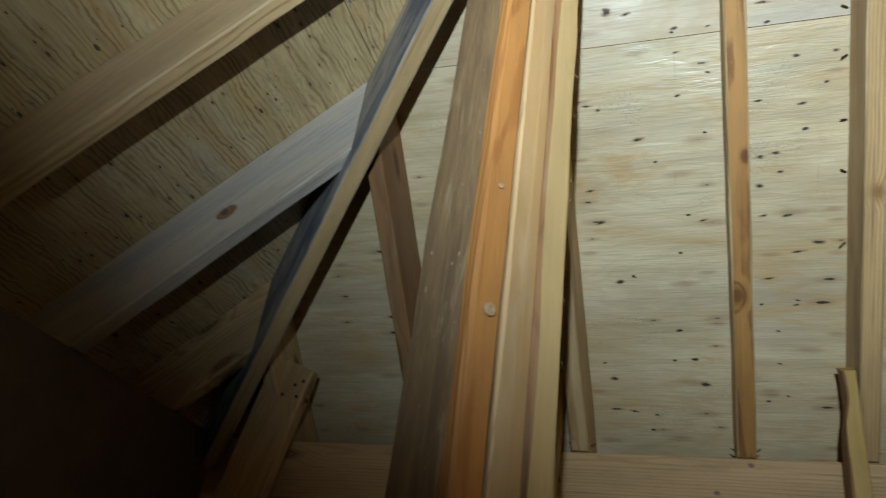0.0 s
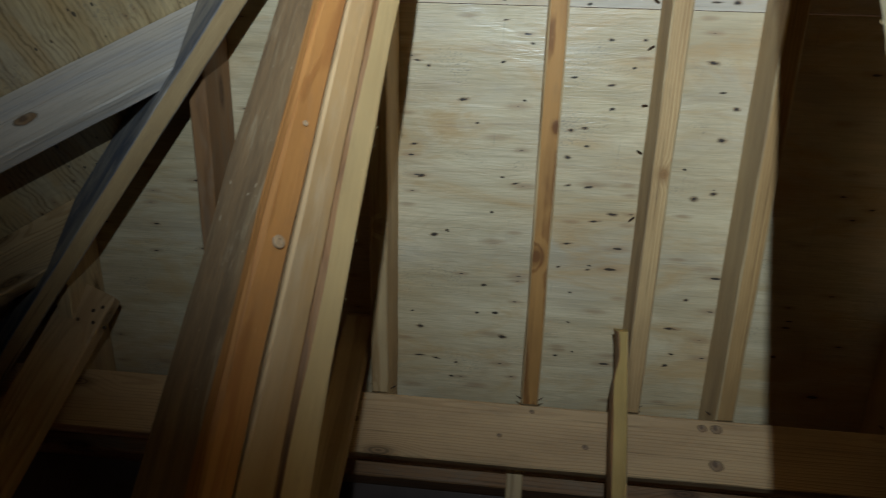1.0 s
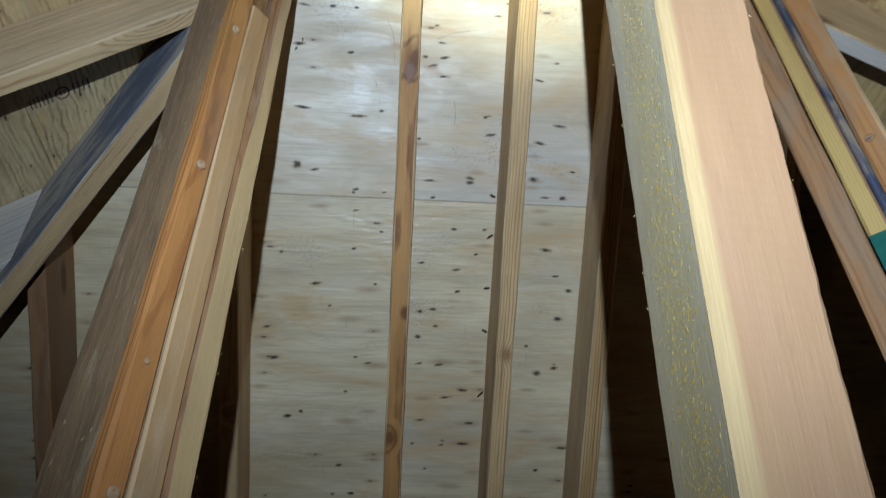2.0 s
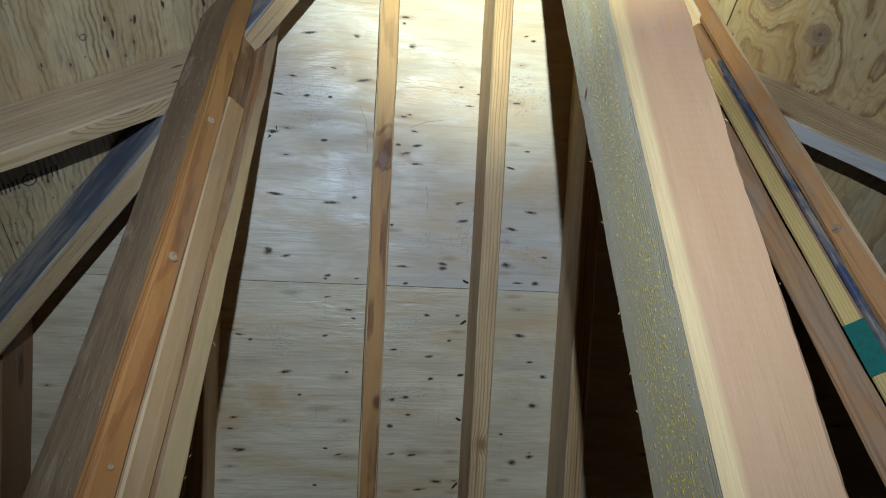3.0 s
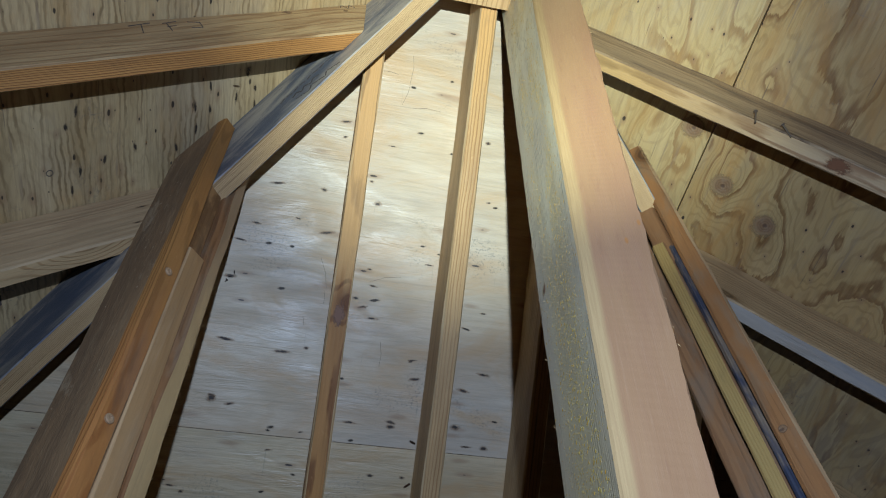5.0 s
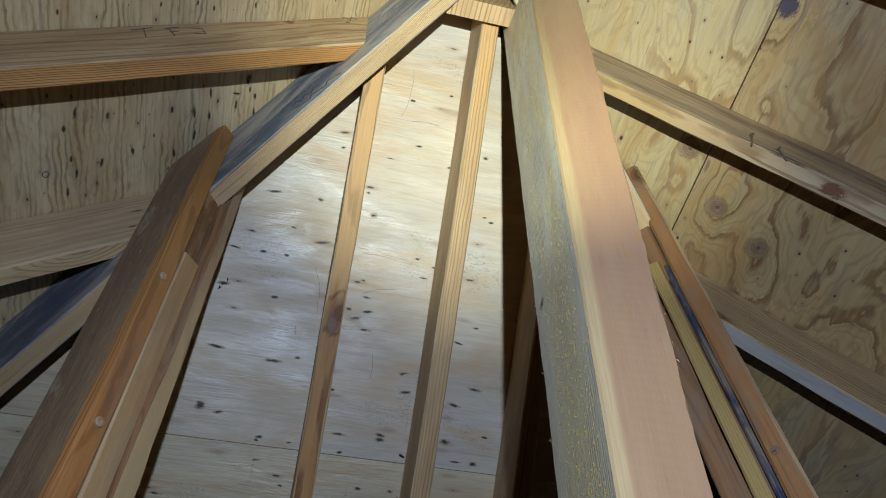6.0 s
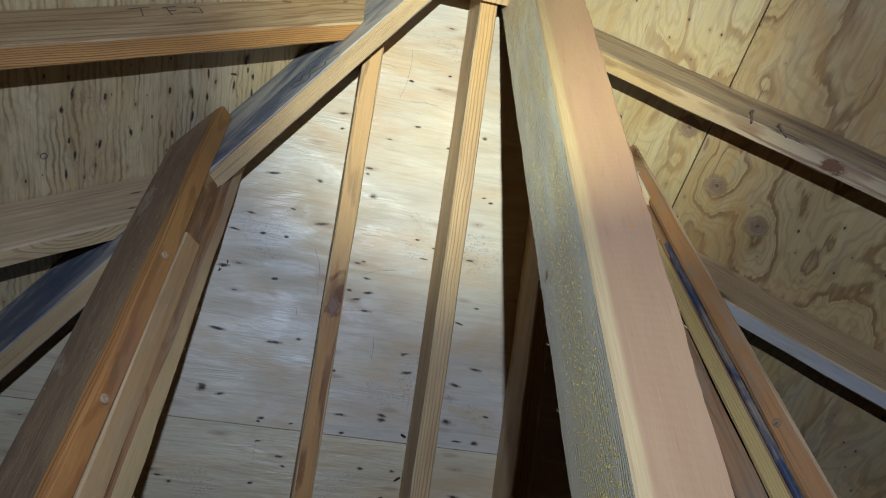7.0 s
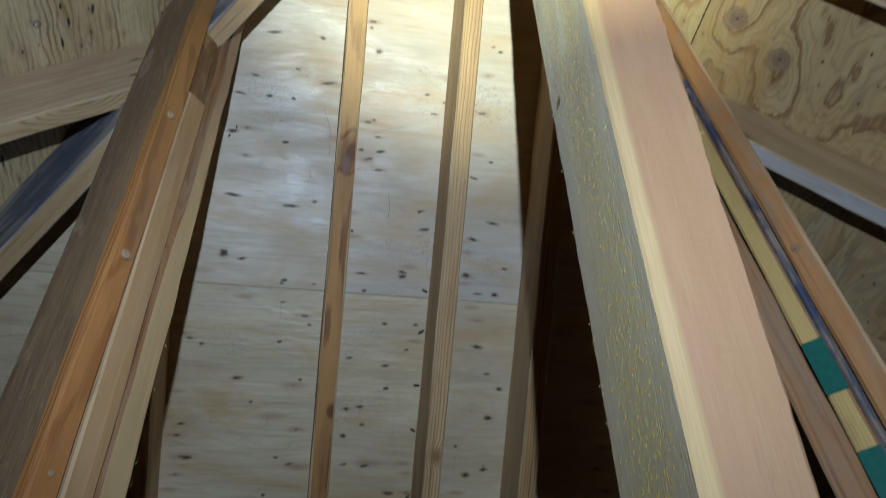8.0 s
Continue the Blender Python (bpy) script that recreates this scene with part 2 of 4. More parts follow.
    if ribs:
        sep = w.node("SeparateXYZ")
        w.put(sep.inputs[0], p)
        sway = w.noise(w.vec("MULTIPLY", p, (9, 16, 1)), 1.0, 4.0, 0.55)
        line = w.math("SINE", w.math("MULTIPLY", w.math("ADD", sep.outputs[1], w.math("MULTIPLY", sway, 0.045)), 560.0))
        line = w.math("MULTIPLY", w.ramp(line, -0.2, 1.0), w.ramp(w.noise(w.vec("MULTIPLY", p, (6, 40, 1)), 1.0, 4.0, 0.65), 0.36, 0.66))
        colour = w.mix(w.math("MULTIPLY", line, ribs), colour, tuple(v * 0.8 for v in dark))
    streak = w.noise(w.vec("MULTIPLY", p, (5, 70, 60)), 1.0, 5.0, 0.6)
    colour = w.mix(w.ramp(streak, 0.60, 0.72, 0.0, 0.5 * lines), colour, (0.24, 0.17, 0.12))
    check = w.noise(w.vec("MULTIPLY", p, (4.0, 150, 60)), 1.0, 3.0, 0.55)
    colour = w.mix(w.ramp(check, 0.68, 0.74, 0.0, 0.6 * lines), colour, (0.12, 0.085, 0.06))
    scratch = w.noise(w.vec("MULTIPLY", p, (160, 7, 7)), 1.0, 3.0, 0.5)
    colour = w.mix(w.ramp(scratch, 0.70, 0.75, 0.0, 0.25), colour, (0.2, 0.17, 0.14))
    worn = w.noise(w.vec("MULTIPLY", p, (3.6, 7.5, 1.0)), 1.0, 5.0, 0.62, 1.0)
    rough = w.ramp(worn, 0.39, 0.61, *gloss)
    ripple = w.noise(w.vec("MULTIPLY", p, (7.0, 42.0, 6.0)), 1.0, 3.0, 0.6, 0.8)
    height = w.math("ADD", w.math("MULTIPLY", fine, 0.6), w.math("ADD", w.math("MULTIPLY", ripple, 2.2), w.math("MULTIPLY", cloud, 3.2)))
    return w.finish(colour, rough, height, 0.0015, 0.6, 0.52)


def resin_side(name):
    """A grey weathered side with wavy fine grain and beads of dry golden resin."""
    w = Tree(name)
    at, p, rnd = w.place((1, 1, 1))
    sway = w.noise(w.vec("MULTIPLY", p, (16, 34, 34)), 1.0, 3.0, 0.55)
    sep = w.node("SeparateXYZ")
    w.put(sep.inputs[0], p)
    across = w.math("ADD", w.math("ADD", sep.outputs[1], w.math("MULTIPLY", sep.outputs[2], 0.8)), w.math("MULTIPLY", sway, 0.011))
    fine = w.math("SINE", w.math("MULTIPLY", across, 1900.0))
    lines = w.math("MULTIPLY", w.ramp(fine, -0.1, 1.0), w.ramp(w.noise(w.vec("MULTIPLY", p, (10, 60, 60)), 1.0, 4.0, 0.7), 0.42, 0.64))
    cloud = w.noise(w.vec("MULTIPLY", p, (3, 15, 15)), 1.0, 5.0, 0.6)
    fibre = w.noise(w.vec("MULTIPLY", p, (14, 420, 420)), 1.0, 4.0, 0.7)
    patch = w.noise(w.vec("MULTIPLY", p, (5, 24, 24)), 1.0, 4.0, 0.6)
    colour = w.mix(w.ramp(cloud, 0.36, 0.64), (0.74, 0.68, 0.50), (0.60, 0.535, 0.41))
    colour = w.mix(w.ramp(w.noise(w.vec("MULTIPLY", p, (2, 11, 11)), 1.0, 4.0, 0.6), 0.50, 0.66, 0.0, 0.6), colour, (0.44, 0.385, 0.31))
    colour = w.mix(w.math("MULTIPLY", lines, 0.8), colour, (0.22, 0.20, 0.155))
    colour = w.mix(w.ramp(fibre, 0.5, 0.8, 0.0, 0.5), colour, (0.66, 0.61, 0.48))
    uv = w.node("SeparateXYZ")
    w.put(uv.inputs[0], w.node("TexCoord").outputs["UV"])
    belt = w.ramp(w.math("ABSOLUTE", w.math("SUBTRACT", uv.outputs[0], 0.45)), 0.12, 0.48, 1.0, 0.0)
    low = w.ramp(uv.outputs[1], 2.05, 2.55, 0.30, 0.0)
    where = w.math("MULTIPLY", w.ramp(w.math("ADD", patch, low), 0.40, 0.58), belt)
    colour = w.mix(w.ramp(uv.outputs[1], 1.95, 2.45, 0.65, 0.0), colour, w.mix(w.ramp(fibre, 0.35, 0.65), (0.66, 0.52, 0.31), (0.50, 0.365, 0.18)))
    colour = w.mix(w.math("MULTIPLY", where, 0.4), colour, (0.54, 0.43, 0.20))
    roughness, beads = 0.55, 0.0
    for scale, chance, size in (((210, 240, 240), 0.24, 0.43), ((420, 480, 480), 0.45, 0.44)):
        rd, rc = w.spots(w.vec("MULTIPLY", p, scale), 1.0)
        pick = w.node("SeparateColor")
        w.put(pick.inputs[0], rc)
        odds = w.math("ADD", w.math("MULTIPLY", where, chance), 0.035)
        bead = w.math("MULTIPLY", w.ramp(rd, size - 0.14, size, 1.0, 0.0), w.math("LESS_THAN", pick.outputs[0], odds))
        colour = w.mix(bead, colour, w.mix(pick.outputs[1], (1.0, 0.72, 0.08), (0.85, 0.48, 0.03)))
        beads = w.math("MAXIMUM", beads, bead)
    roughness = w.math("SUBTRACT", 0.55, w.math("MULTIPLY", beads, 0.38))
    height = w.math("ADD", w.math("MULTIPLY", fibre, 0.4), w.math("SUBTRACT", w.math("MULTIPLY", beads, 1.2), w.math("MULTIPLY", lines, 0.3)))
    return w.finish(colour, roughness, height, 0.0010, 0.6, 0.5)


def weathered_side(name):
    """A sawn side gone brown-grey: short raised fibres, pale rubbed patches, dark smears and specks."""
    w = Tree(name)
    at, p, rnd = w.place((1, 1, 1))
    cloud = w.noise(w.vec("MULTIPLY", p, (4, 22, 22)), 1.0, 5.0, 0.65, 0.5)
    smear = w.noise(w.vec("MULTIPLY", p, (2.2, 30, 30)), 1.0, 4.0, 0.6, 0.3)
    fibre = w.noise(w.vec("MULTIPLY", p, (34, 300, 300)), 1.0, 4.0, 0.7)
    hair = w.noise(w.vec("MULTIPLY", p, (11, 120, 120)), 1.0, 5.0, 0.7, 0.4)
    rub = w.noise(w.vec("MULTIPLY", p, (9, 34, 34)), 1.0, 6.0, 0.7, 0.6)
    speck = w.noise(w.vec("MULTIPLY", p, (90, 110, 110)), 1.0, 2.0, 0.5)
    colour = w.mix(w.ramp(cloud, 0.34, 0.66), (0.296, 0.176, 0.087), (0.202, 0.119, 0.061))
    colour = w.mix(w.ramp(smear, 0.46, 0.70, 0.0, 0.6), colour, (0.117, 0.073, 0.044))
    colour = w.mix(w.ramp(hair, 0.50, 0.72, 0.0, 0.5), colour, (0.367, 0.258, 0.144))
    colour = w.mix(w.ramp(fibre, 0.45, 0.75, 0.0, 0.45), colour, (0.122, 0.077, 0.044))
    colour = w.mix(w.ramp(rub, 0.56, 0.70, 0.0, 0.6), colour, (0.432, 0.323, 0.200))
    colour = w.mix(w.ramp(speck, 0.72, 0.78, 0.0, 0.7), colour, (0.517, 0.404, 0.266))
    height = w.math("ADD", w.math("MULTIPLY", fibre, 0.7), w.math("ADD", w.math("MULTIPLY", hair, 1.0), w.math("MULTIPLY", speck, 0.3)))
    return w.finish(colour, 0.72, height, 0.0016, 0.6)


def pink_face(name):
    """Smooth planed fir whose near arris keeps a strip of cream sapwood (u is the share of the width)."""
    w = Tree(name)
    at, p, rnd = w.place((1, 1, 1))
    uv = w.node("SeparateXYZ")
    w.put(uv.inputs[0], w.node("TexCoord").outputs["UV"])
    slow = w.noise(w.vec("MULTIPLY", p, (1.6, 18, 18)), 1.0, 4.0, 0.6)
    fibre = w.noise(w.vec("MULTIPLY", p, (16, 520, 520)), 1.0, 4.0, 0.7)
    fleck = w.noise(w.vec("MULTIPLY", p, (22, 170, 170)), 1.0, 4.0, 0.65)
    blush = w.noise(w.vec("MULTIPLY", p, (4.5, 22, 22)), 1.0, 5.0, 0.65)
    pink = w.mix(w.ramp(slow, 0.3, 0.7), (0.325, 0.186, 0.092), (0.275, 0.148, 0.073))
    pink = w.mix(w.ramp(blush, 0.40, 0.72, 0.0, 0.5), pink, (0.29, 0.152, 0.088))
    pink = w.mix(w.ramp(fleck, 0.55, 0.75, 0.0, 0.42), pink, (0.235, 0.12, 0.066))
    # Creamier and paler towards the top.
    pink = w.mix(w.ramp(uv.outputs[1], 2.72, 3.15, 0.0, 0.55), pink, w.mix(w.ramp(blush, 0.35, 0.7), (0.46, 0.31, 0.165), (0.375, 0.23, 0.115)))
    rings = w.math("SINE", w.math("MULTIPLY", w.math("ADD", uv.outputs[0], w.math("MULTIPLY", slow, 0.05)), 300.0))
    where = w.ramp(uv.outputs[0], 0.35, 0.9, 0.05, 0.24)
    pink = w.mix(w.math("MULTIPLY", w.ramp(rings, 0.0, 1.0), where), pink, (0.26, 0.125, 0.065))
    cream = w.mix(w.ramp(fibre, 0.35, 0.7), (0.385, 0.255, 0.12), (0.33, 0.21, 0.095))
    edge = w.math("ADD", uv.outputs[0], w.math("ADD", w.math("MULTIPLY", w.math("SUBTRACT", slow, 0.5), 0.10), w.math("MULTIPLY", w.math("SUBTRACT", fleck, 0.5), 0.03)))
    colour = w.mix(w.ramp(edge, 0.14, 0.235), cream, pink)
    rd, rc = w.spots(w.vec("MULTIPLY", p, (34, 95, 95)), 1.0)
    pick = w.node("SeparateColor")
    w.put(pick.inputs[0], rc)
    spot_ = w.math("MULTIPLY", w.ramp(rd, 0.10, 0.22, 1.0, 0.0), w.math("LESS_THAN", pick.outputs[0], 0.022))
    colour = w.mix(w.math("MULTIPLY", spot_, 0.75), colour, (0.34, 0.14, 0.04))
    colour = w.mix(w.ramp(fibre, 0.55, 0.8, 0.0, 0.12), colour, (0.55, 0.37, 0.24))
    return w.finish(colour, w.ramp(fibre, 0.3, 0.7, 0.45, 0.6), w.math("ADD", fibre, w.math("MULTIPLY", fleck, 0.6)), 0.0007, 0.5, 0.4)


def plain(name, colour, rough=0.6, metal=0.0, bumpy=40.0):
    w = Tree(name)
    at, p, rnd = w.place((1, 1, 1))
    n = w.noise(p, bumpy, 5.0, 0.6)
    shade = w.mix(w.ramp(n, 0.3, 0.75, 0.0, 0.5), colour, tuple(v * 0.55 for v in colour))
    w.bsdf.inputs["Metallic"].default_value = metal
    return w.finish(shade, rough, n, 0.0006, 0.3)


PINE = lumber("pale_pine", (0.618, 0.418, 0.218), (0.371, 0.199, 0.080), 230, 0.75, roam=0.02, knots=0.35)
PINE_STRAIGHT = lumber("straight_pine", (0.505, 0.294, 0.122), (0.278, 0.138, 0.049), 150, 0.6, knots=0.0, dirt=0.25, roam=0.008, wiggle=0.003, sharp=0.1, quarter=True, uneven=2.5)
MOULD = lumber("mouldy_blue_stain", (0.30, 0.22, 0.15), (0.15, 0.11, 0.08), 150, 0.4, (0.055, 0.062, 0.095), 0.47, 0.0, blotch=(9, 26, 26), roam=0.02)
PINE_WHORL = lumber("golden_pine_with_whorls", (0.47, 0.225, 0.070), (0.165, 0.055, 0.015), 105, 0.75, knots=0.0, roam=0.045, wiggle=0.007, head=((0.556, 0.314, 0.122), 1.18, 1.30), whorls=((1.20, 0.015, 0.017), (0.412, -0.012, 0.012), (0.687, 0.015, 0.008)))
PINE_SIDE = lumber("pale_pine_with_soft_streaks", (0.567, 0.399, 0.231), (0.391, 0.242, 0.122), 60, 0.35, (0.412, 0.261, 0.147), 0.56, 0.0, roam=0.02, wiggle=0.004, sharp=-0.3, quarter="side", uneven=5.0, threads=0.3)
PINE_KNOTTY = lumber("straight_pine_with_a_knot", (0.577, 0.366, 0.172), (0.319, 0.152, 0.057), 150, 0.6, knots=0.0, dirt=0.3, head=((0.597, 0.332, 0.118), 1.45, 1.80), roam=0.012, wiggle=0.005, sharp=0.1, whorls=((0.604, 0.004, 0.009), (1.9, 0.0, 0.008)), quarter=True, uneven=2.5)
PINE_FOOT = lumber("pale_pine_with_a_knot", (0.618, 0.418, 0.218), (0.371, 0.199, 0.080), 190, 0.7, knots=0.0, roam=0.015, whorls=((0.457, 0.000, 0.008),))
PINE_BRANCH = lumber("pale_pine_with_a_branch", (0.618, 0.437, 0.244), (0.258, 0.119, 0.049), 200, 0.7, knots=0.0, roam=0.01, head=((0.515, 0.314, 0.118), 1.2, 1.6))
PINE_GOLD = lumber("golden_pine", (0.546, 0.258, 0.078), (0.216, 0.081, 0.025), 270, 0.7, knots=0.3, roam=0.008, wiggle=0.004, quarter=True)
PINE_CREAM = lumber("cream_pine", (0.546, 0.347, 0.181), (0.391, 0.223, 0.105), 140, 0.6)
PINE_WHITE = lumber("white_pine", (0.53, 0.355, 0.168), (0.43, 0.265, 0.115), 90, 0.35, knots=0.15, threads=0.15, head=((0.371, 0.242, 0.139), 2.50, 2.80))
FIR_GRAIN = lumber("golden_brown_fir_with_strong_grain", (0.371, 0.204, 0.084), (0.134, 0.059, 0.022), 130, 0.85, (0.227, 0.123, 0.059), 0.6, 0.0, roam=0.06, wiggle=0.012)
FIR_ORANGE = lumber("orange_fir", (0.453, 0.190, 0.055), (0.319, 0.116, 0.032), 220, 0.7, (0.278, 0.133, 0.063), 0.62, 0.0, head=((0.371, 0.175, 0.052), 2.42, 2.66), threads=0.35)
FIR_BROWN = lumber("brown_fir", (0.319, 0.157, 0.067), (0.175, 0.076, 0.031), 120, 0.5, (0.268, 0.162, 0.092), 0.55, blotch=(6, 24, 24))
FIR_PINK = pink_face("pink_fir_with_cream_edge")
GREY_SIDE = weathered_side("weathered_brown_side")
GREY_RESIN = resin_side("grey_side_with_resin")
BLUE_STAIN = lumber("blue_stained_pine", (0.49, 0.435, 0.37), (0.33, 0.29, 0.255), 150, 0.4, (0.15, 0.16, 0.195), 0.475, 0.15, blotch=(4.5, 15, 15), threads=0.3)
HIP_EDGE = lumber("hip_edge_pine", (0.649, 0.437, 0.223), (0.330, 0.176, 0.067), 420, 0.55, knots=0.0, dirt=0.4, roam=0.012, wiggle=0.006, sharp=0.0, relief=2.2, threads=0.85, quarter=True, uneven=7.0)
RAFTER_GREY = lumber("grey_brown_rafter", (0.59, 0.395, 0.205), (0.325, 0.18, 0.076), 110, 0.6, (0.412, 0.271, 0.151), 0.58, 0.5, roam=0.05, wiggle=0.006, threads=0.35)
RAFTER_TAN = lumber("tan_rafter_side", (0.587, 0.413, 0.223), (0.402, 0.247, 0.118), 90, 0.45, (0.381, 0.242, 0.126), 0.56, 0.0, roam=0.05, wiggle=0.006, threads=0.35)
RAFTER_STREAK = lumber("streaky_grey_rafter", (0.484, 0.337, 0.189), (0.206, 0.119, 0.059), 45, 0.6, (0.196, 0.133, 0.084), 0.56, 0.2, roam=0.10, wiggle=0.012, threads=0.7, uneven=5.0, blotch=(3.0, 26, 26))
RAFTER_BEIGE = lumber("beige_rafter", (0.567, 0.385, 0.197), (0.288, 0.147, 0.057), 60, 0.6, (0.340, 0.185, 0.084), 0.57, 0.0, roam=0.09, wiggle=0.012, threads=0.35, uneven=4.0, blotch=(2.5, 16, 16))
HEADER_GRAIN = lumber("golden_end_block", (0.56, 0.36, 0.17), (0.30, 0.145, 0.055), 95, 0.7, knots=0.0, roam=0.004, wiggle=0.003, quarter=True, uneven=2.5)
RAFTER_PALE = lumber("whitish_rafter", (0.58, 0.50, 0.42), (0.42, 0.33, 0.25), 60, 0.3, (0.42, 0.38, 0.36), 0.52, 0.0, roam=0.06, wiggle=0.008, threads=0.3, uneven=4.0)
FIR_TAN = lumber("tan_fir", (0.412, 0.190, 0.069), (0.247, 0.100, 0.035), 120, 0.4, (0.309, 0.180, 0.092), 0.55, blotch=(6, 24, 24))
PINE_TAN = lumber("tan_pine", (0.43, 0.25, 0.112), (0.34, 0.182, 0.075), 120, 0.4, (0.46, 0.315, 0.185), 0.56, 0.0, roam=0.012, threads=0.16)
YELLOW = lumber("yellow_pine", (0.47, 0.31, 0.11), (0.35, 0.20, 0.055), 220, 0.5, knots=0.1, roam=0.02, quarter=True)
PLY_MID = plywood("pale_plywood", (0.71, 0.605, 0.455), (0.56, 0.445, 0.30), (0.40, 0.27, 0.16), 0.22, 0.18, 9.0, 2.0, 0.38, 1.0, 0.0, 1.6, 0.4, gloss=(0.35, 0.64))
PLY_LOW = plywood("brownish_pale_plywood", (0.69, 0.56, 0.365), (0.53, 0.405, 0.24), (0.37, 0.24, 0.135), 0.22, 0.22, 9.0, 2.0, 0.42, 1.0, 0.0, 1.8, 0.5, gloss=(0.32, 0.64))
PLY_LEFT = plywood("straw_plywood", (0.62, 0.475, 0.265), (0.48, 0.35, 0.178), (0.24, 0.147, 0.063), 0.25, 0.95, 9.0, 4.0, 0.6, 0.55, 0.75)
PLY_RIGHT = plywood("figured_plywood", (0.53, 0.365, 0.165), (0.455, 0.29, 0.115), (0.17, 0.07, 0.02), 0.8, 0.30, 9.0, 2.4, 0.35, 0.4, smudge=0.8, calm=-0.05, rag=0.45, thread=0.3, spread=1.25, onset=0.62, drift=0.55, squeeze=2.2, whorls=((3.124, 1.669, 0.08), (3.166, 1.551, 0.09), (2.690, 1.719, 0.07)))
PLY_RIGHT_SOFT = plywood("softly_figured_plywood", (0.54, 0.395, 0.19), (0.48, 0.33, 0.14), (0.22, 0.095, 0.027), 0.62, 0.30, 9.0, 2.2, 0.35, 0.4, smudge=0.8, calm=0.0, rag=0.45, thread=0.3, spread=1.25, onset=0.62, drift=0.5, squeeze=2.0)


def soft_mark(name, heart, rim, inner=0.22, strength=0.9):
    """A stain that fades into the wood: dark heart, ragged brown rim (u, v run from -1 to 1 over the mark)."""
    w = Tree(name)
    at, p, rnd = w.place((1, 1, 1), 3.0)
    uv = w.node("TexCoord").outputs["UV"]
    length = w.node("VectorMath")
    length.operation = "LENGTH"
    w.put(length.inputs[0], uv)
    ragged = w.noise(w.vec("MULTIPLY", p, (260, 520, 1)), 1.0, 3.0, 0.6)
    blot = w.noise(w.vec("MULTIPLY", p, (90, 160, 1)), 1.0, 2.0, 0.5)
    r = w.math("ADD", length.outputs["Value"], w.math("ADD", w.math("MULTIPLY", w.math("SUBTRACT", ragged, 0.5), 0.5), w.math("MULTIPLY", w.math("SUBTRACT", blot, 0.5), 0.7)))
    colour = w.mix(w.ramp(r, inner, inner + 0.2), heart, rim)
    cover = w.math("MULTIPLY", w.ramp(r, inner, inner + 0.22, strength, strength * 0.5), w.ramp(r, 0.35, 0.82, 1.0, 0.0))
    w.put(w.bsdf.inputs["Alpha"], cover)
    return w.finish(colour, 0.55, ragged, 0.0003, 0.3)


MARK = soft_mark("dark_knot_in_brown_stain", (0.045, 0.034, 0.028), (0.26, 0.155, 0.085))
MARK_BLACK = soft_mark("black_nail_stain", (0.050, 0.036, 0.024), (0.16, 0.12, 0.085), 0.30)
KNOT_PATCH = soft_mark("red_brown_knot_patch", (0.20, 0.085, 0.04), (0.30, 0.15, 0.08), 0.45, 0.95)
MARK_PURPLE = soft_mark("purple_mould", (0.085, 0.062, 0.075), (0.16, 0.11, 0.10), 0.5)
KNOT = plain("dark_knot", (0.05, 0.034, 0.026), 0.6, 0.0, 400)


def knot_rings(name):
    """Concentric brown rings round local z."""
    w = Tree(name)
    at = w.node("TexCoord").outputs["Object"]
    wild = w.vec("ADD", at, w.vec("MULTIPLY", w.node("TexNoise").outputs["Color"], (0.004, 0.004, 0)))
    length = w.node("VectorMath")
    length.operation = "LENGTH"
    w.put(length.inputs[0], wild)
    r = length.outputs["Value"]
    blot = w.noise(w.vec("MULTIPLY", at, (70, 70, 1)), 1.0, 3.0, 0.6)
    ring = w.math("SINE", w.math("ADD", w.math("MULTIPLY", r, 1100.0), w.math("MULTIPLY", blot, 8.0)))
    colour = w.mix(w.ramp(ring, -0.8, 1.0, 0.0, 0.45), (0.29, 0.17, 0.09), (0.19, 0.10, 0.05))
    colour = w.mix(w.ramp(blot, 0.45, 0.65, 0.0, 0.5), colour, (0.34, 0.24, 0.16))
    colour = w.mix(w.ramp(r, 0.002, 0.006, 0.7, 0.0), colour, (0.09, 0.05, 0.035))
    colour = w.mix(w.ramp(r, 0.012, 0.027, 0.0, 0.85), colour, (0.42, 0.28, 0.14))
    span = w.node("VectorMath")
    span.operation = "LENGTH"
    w.put(span.inputs[0], w.node("TexCoord").outputs["UV"])
    w.put(w.bsdf.inputs["Alpha"], w.ramp(w.math("ADD", span.outputs["Value"], w.math("MULTIPLY", w.math("SUBTRACT", blot, 0.5), 0.5)), 0.5, 0.85, 0.9, 0.0))
    return w.finish(colour, 0.5, ring, 0.0003, 0.4)


KNOT_RINGS = knot_rings("ringed_knot")
ZINC = plain("dusty_zinc", (0.40, 0.25, 0.14), 0.6, 0.0, 200)
STEEL = plain("nail_steel", (0.30, 0.24, 0.19), 0.4, 0.7, 300)
RUST = plain("rusty_nail", (0.10, 0.06, 0.04), 0.6, 0.6, 300)
GREEN = plain("green_paint", (0.010, 0.095, 0.07), 0.45, 0.0, 120)
SCRATCH = plain("scratched_wood", (0.30, 0.23, 0.16), 0.7, 0.0, 300)
INK = plain("pencil_line", (0.10, 0.08, 0.07), 0.7)
SLAB = plain("concrete", (0.20, 0.19, 0.18), 0.85, 0.0, 12)
# Unseen walls: dark to read unlit, reddish to warm light bounced into shadows.
UNLIT_WALL = plain("unlit_wall_dark", (0.115, 0.08, 0.068), 0.8, 0.0, 15)


# ---------------- building helpers ----------------
WORLD = {}
UP = Vector((0, 0, 1))


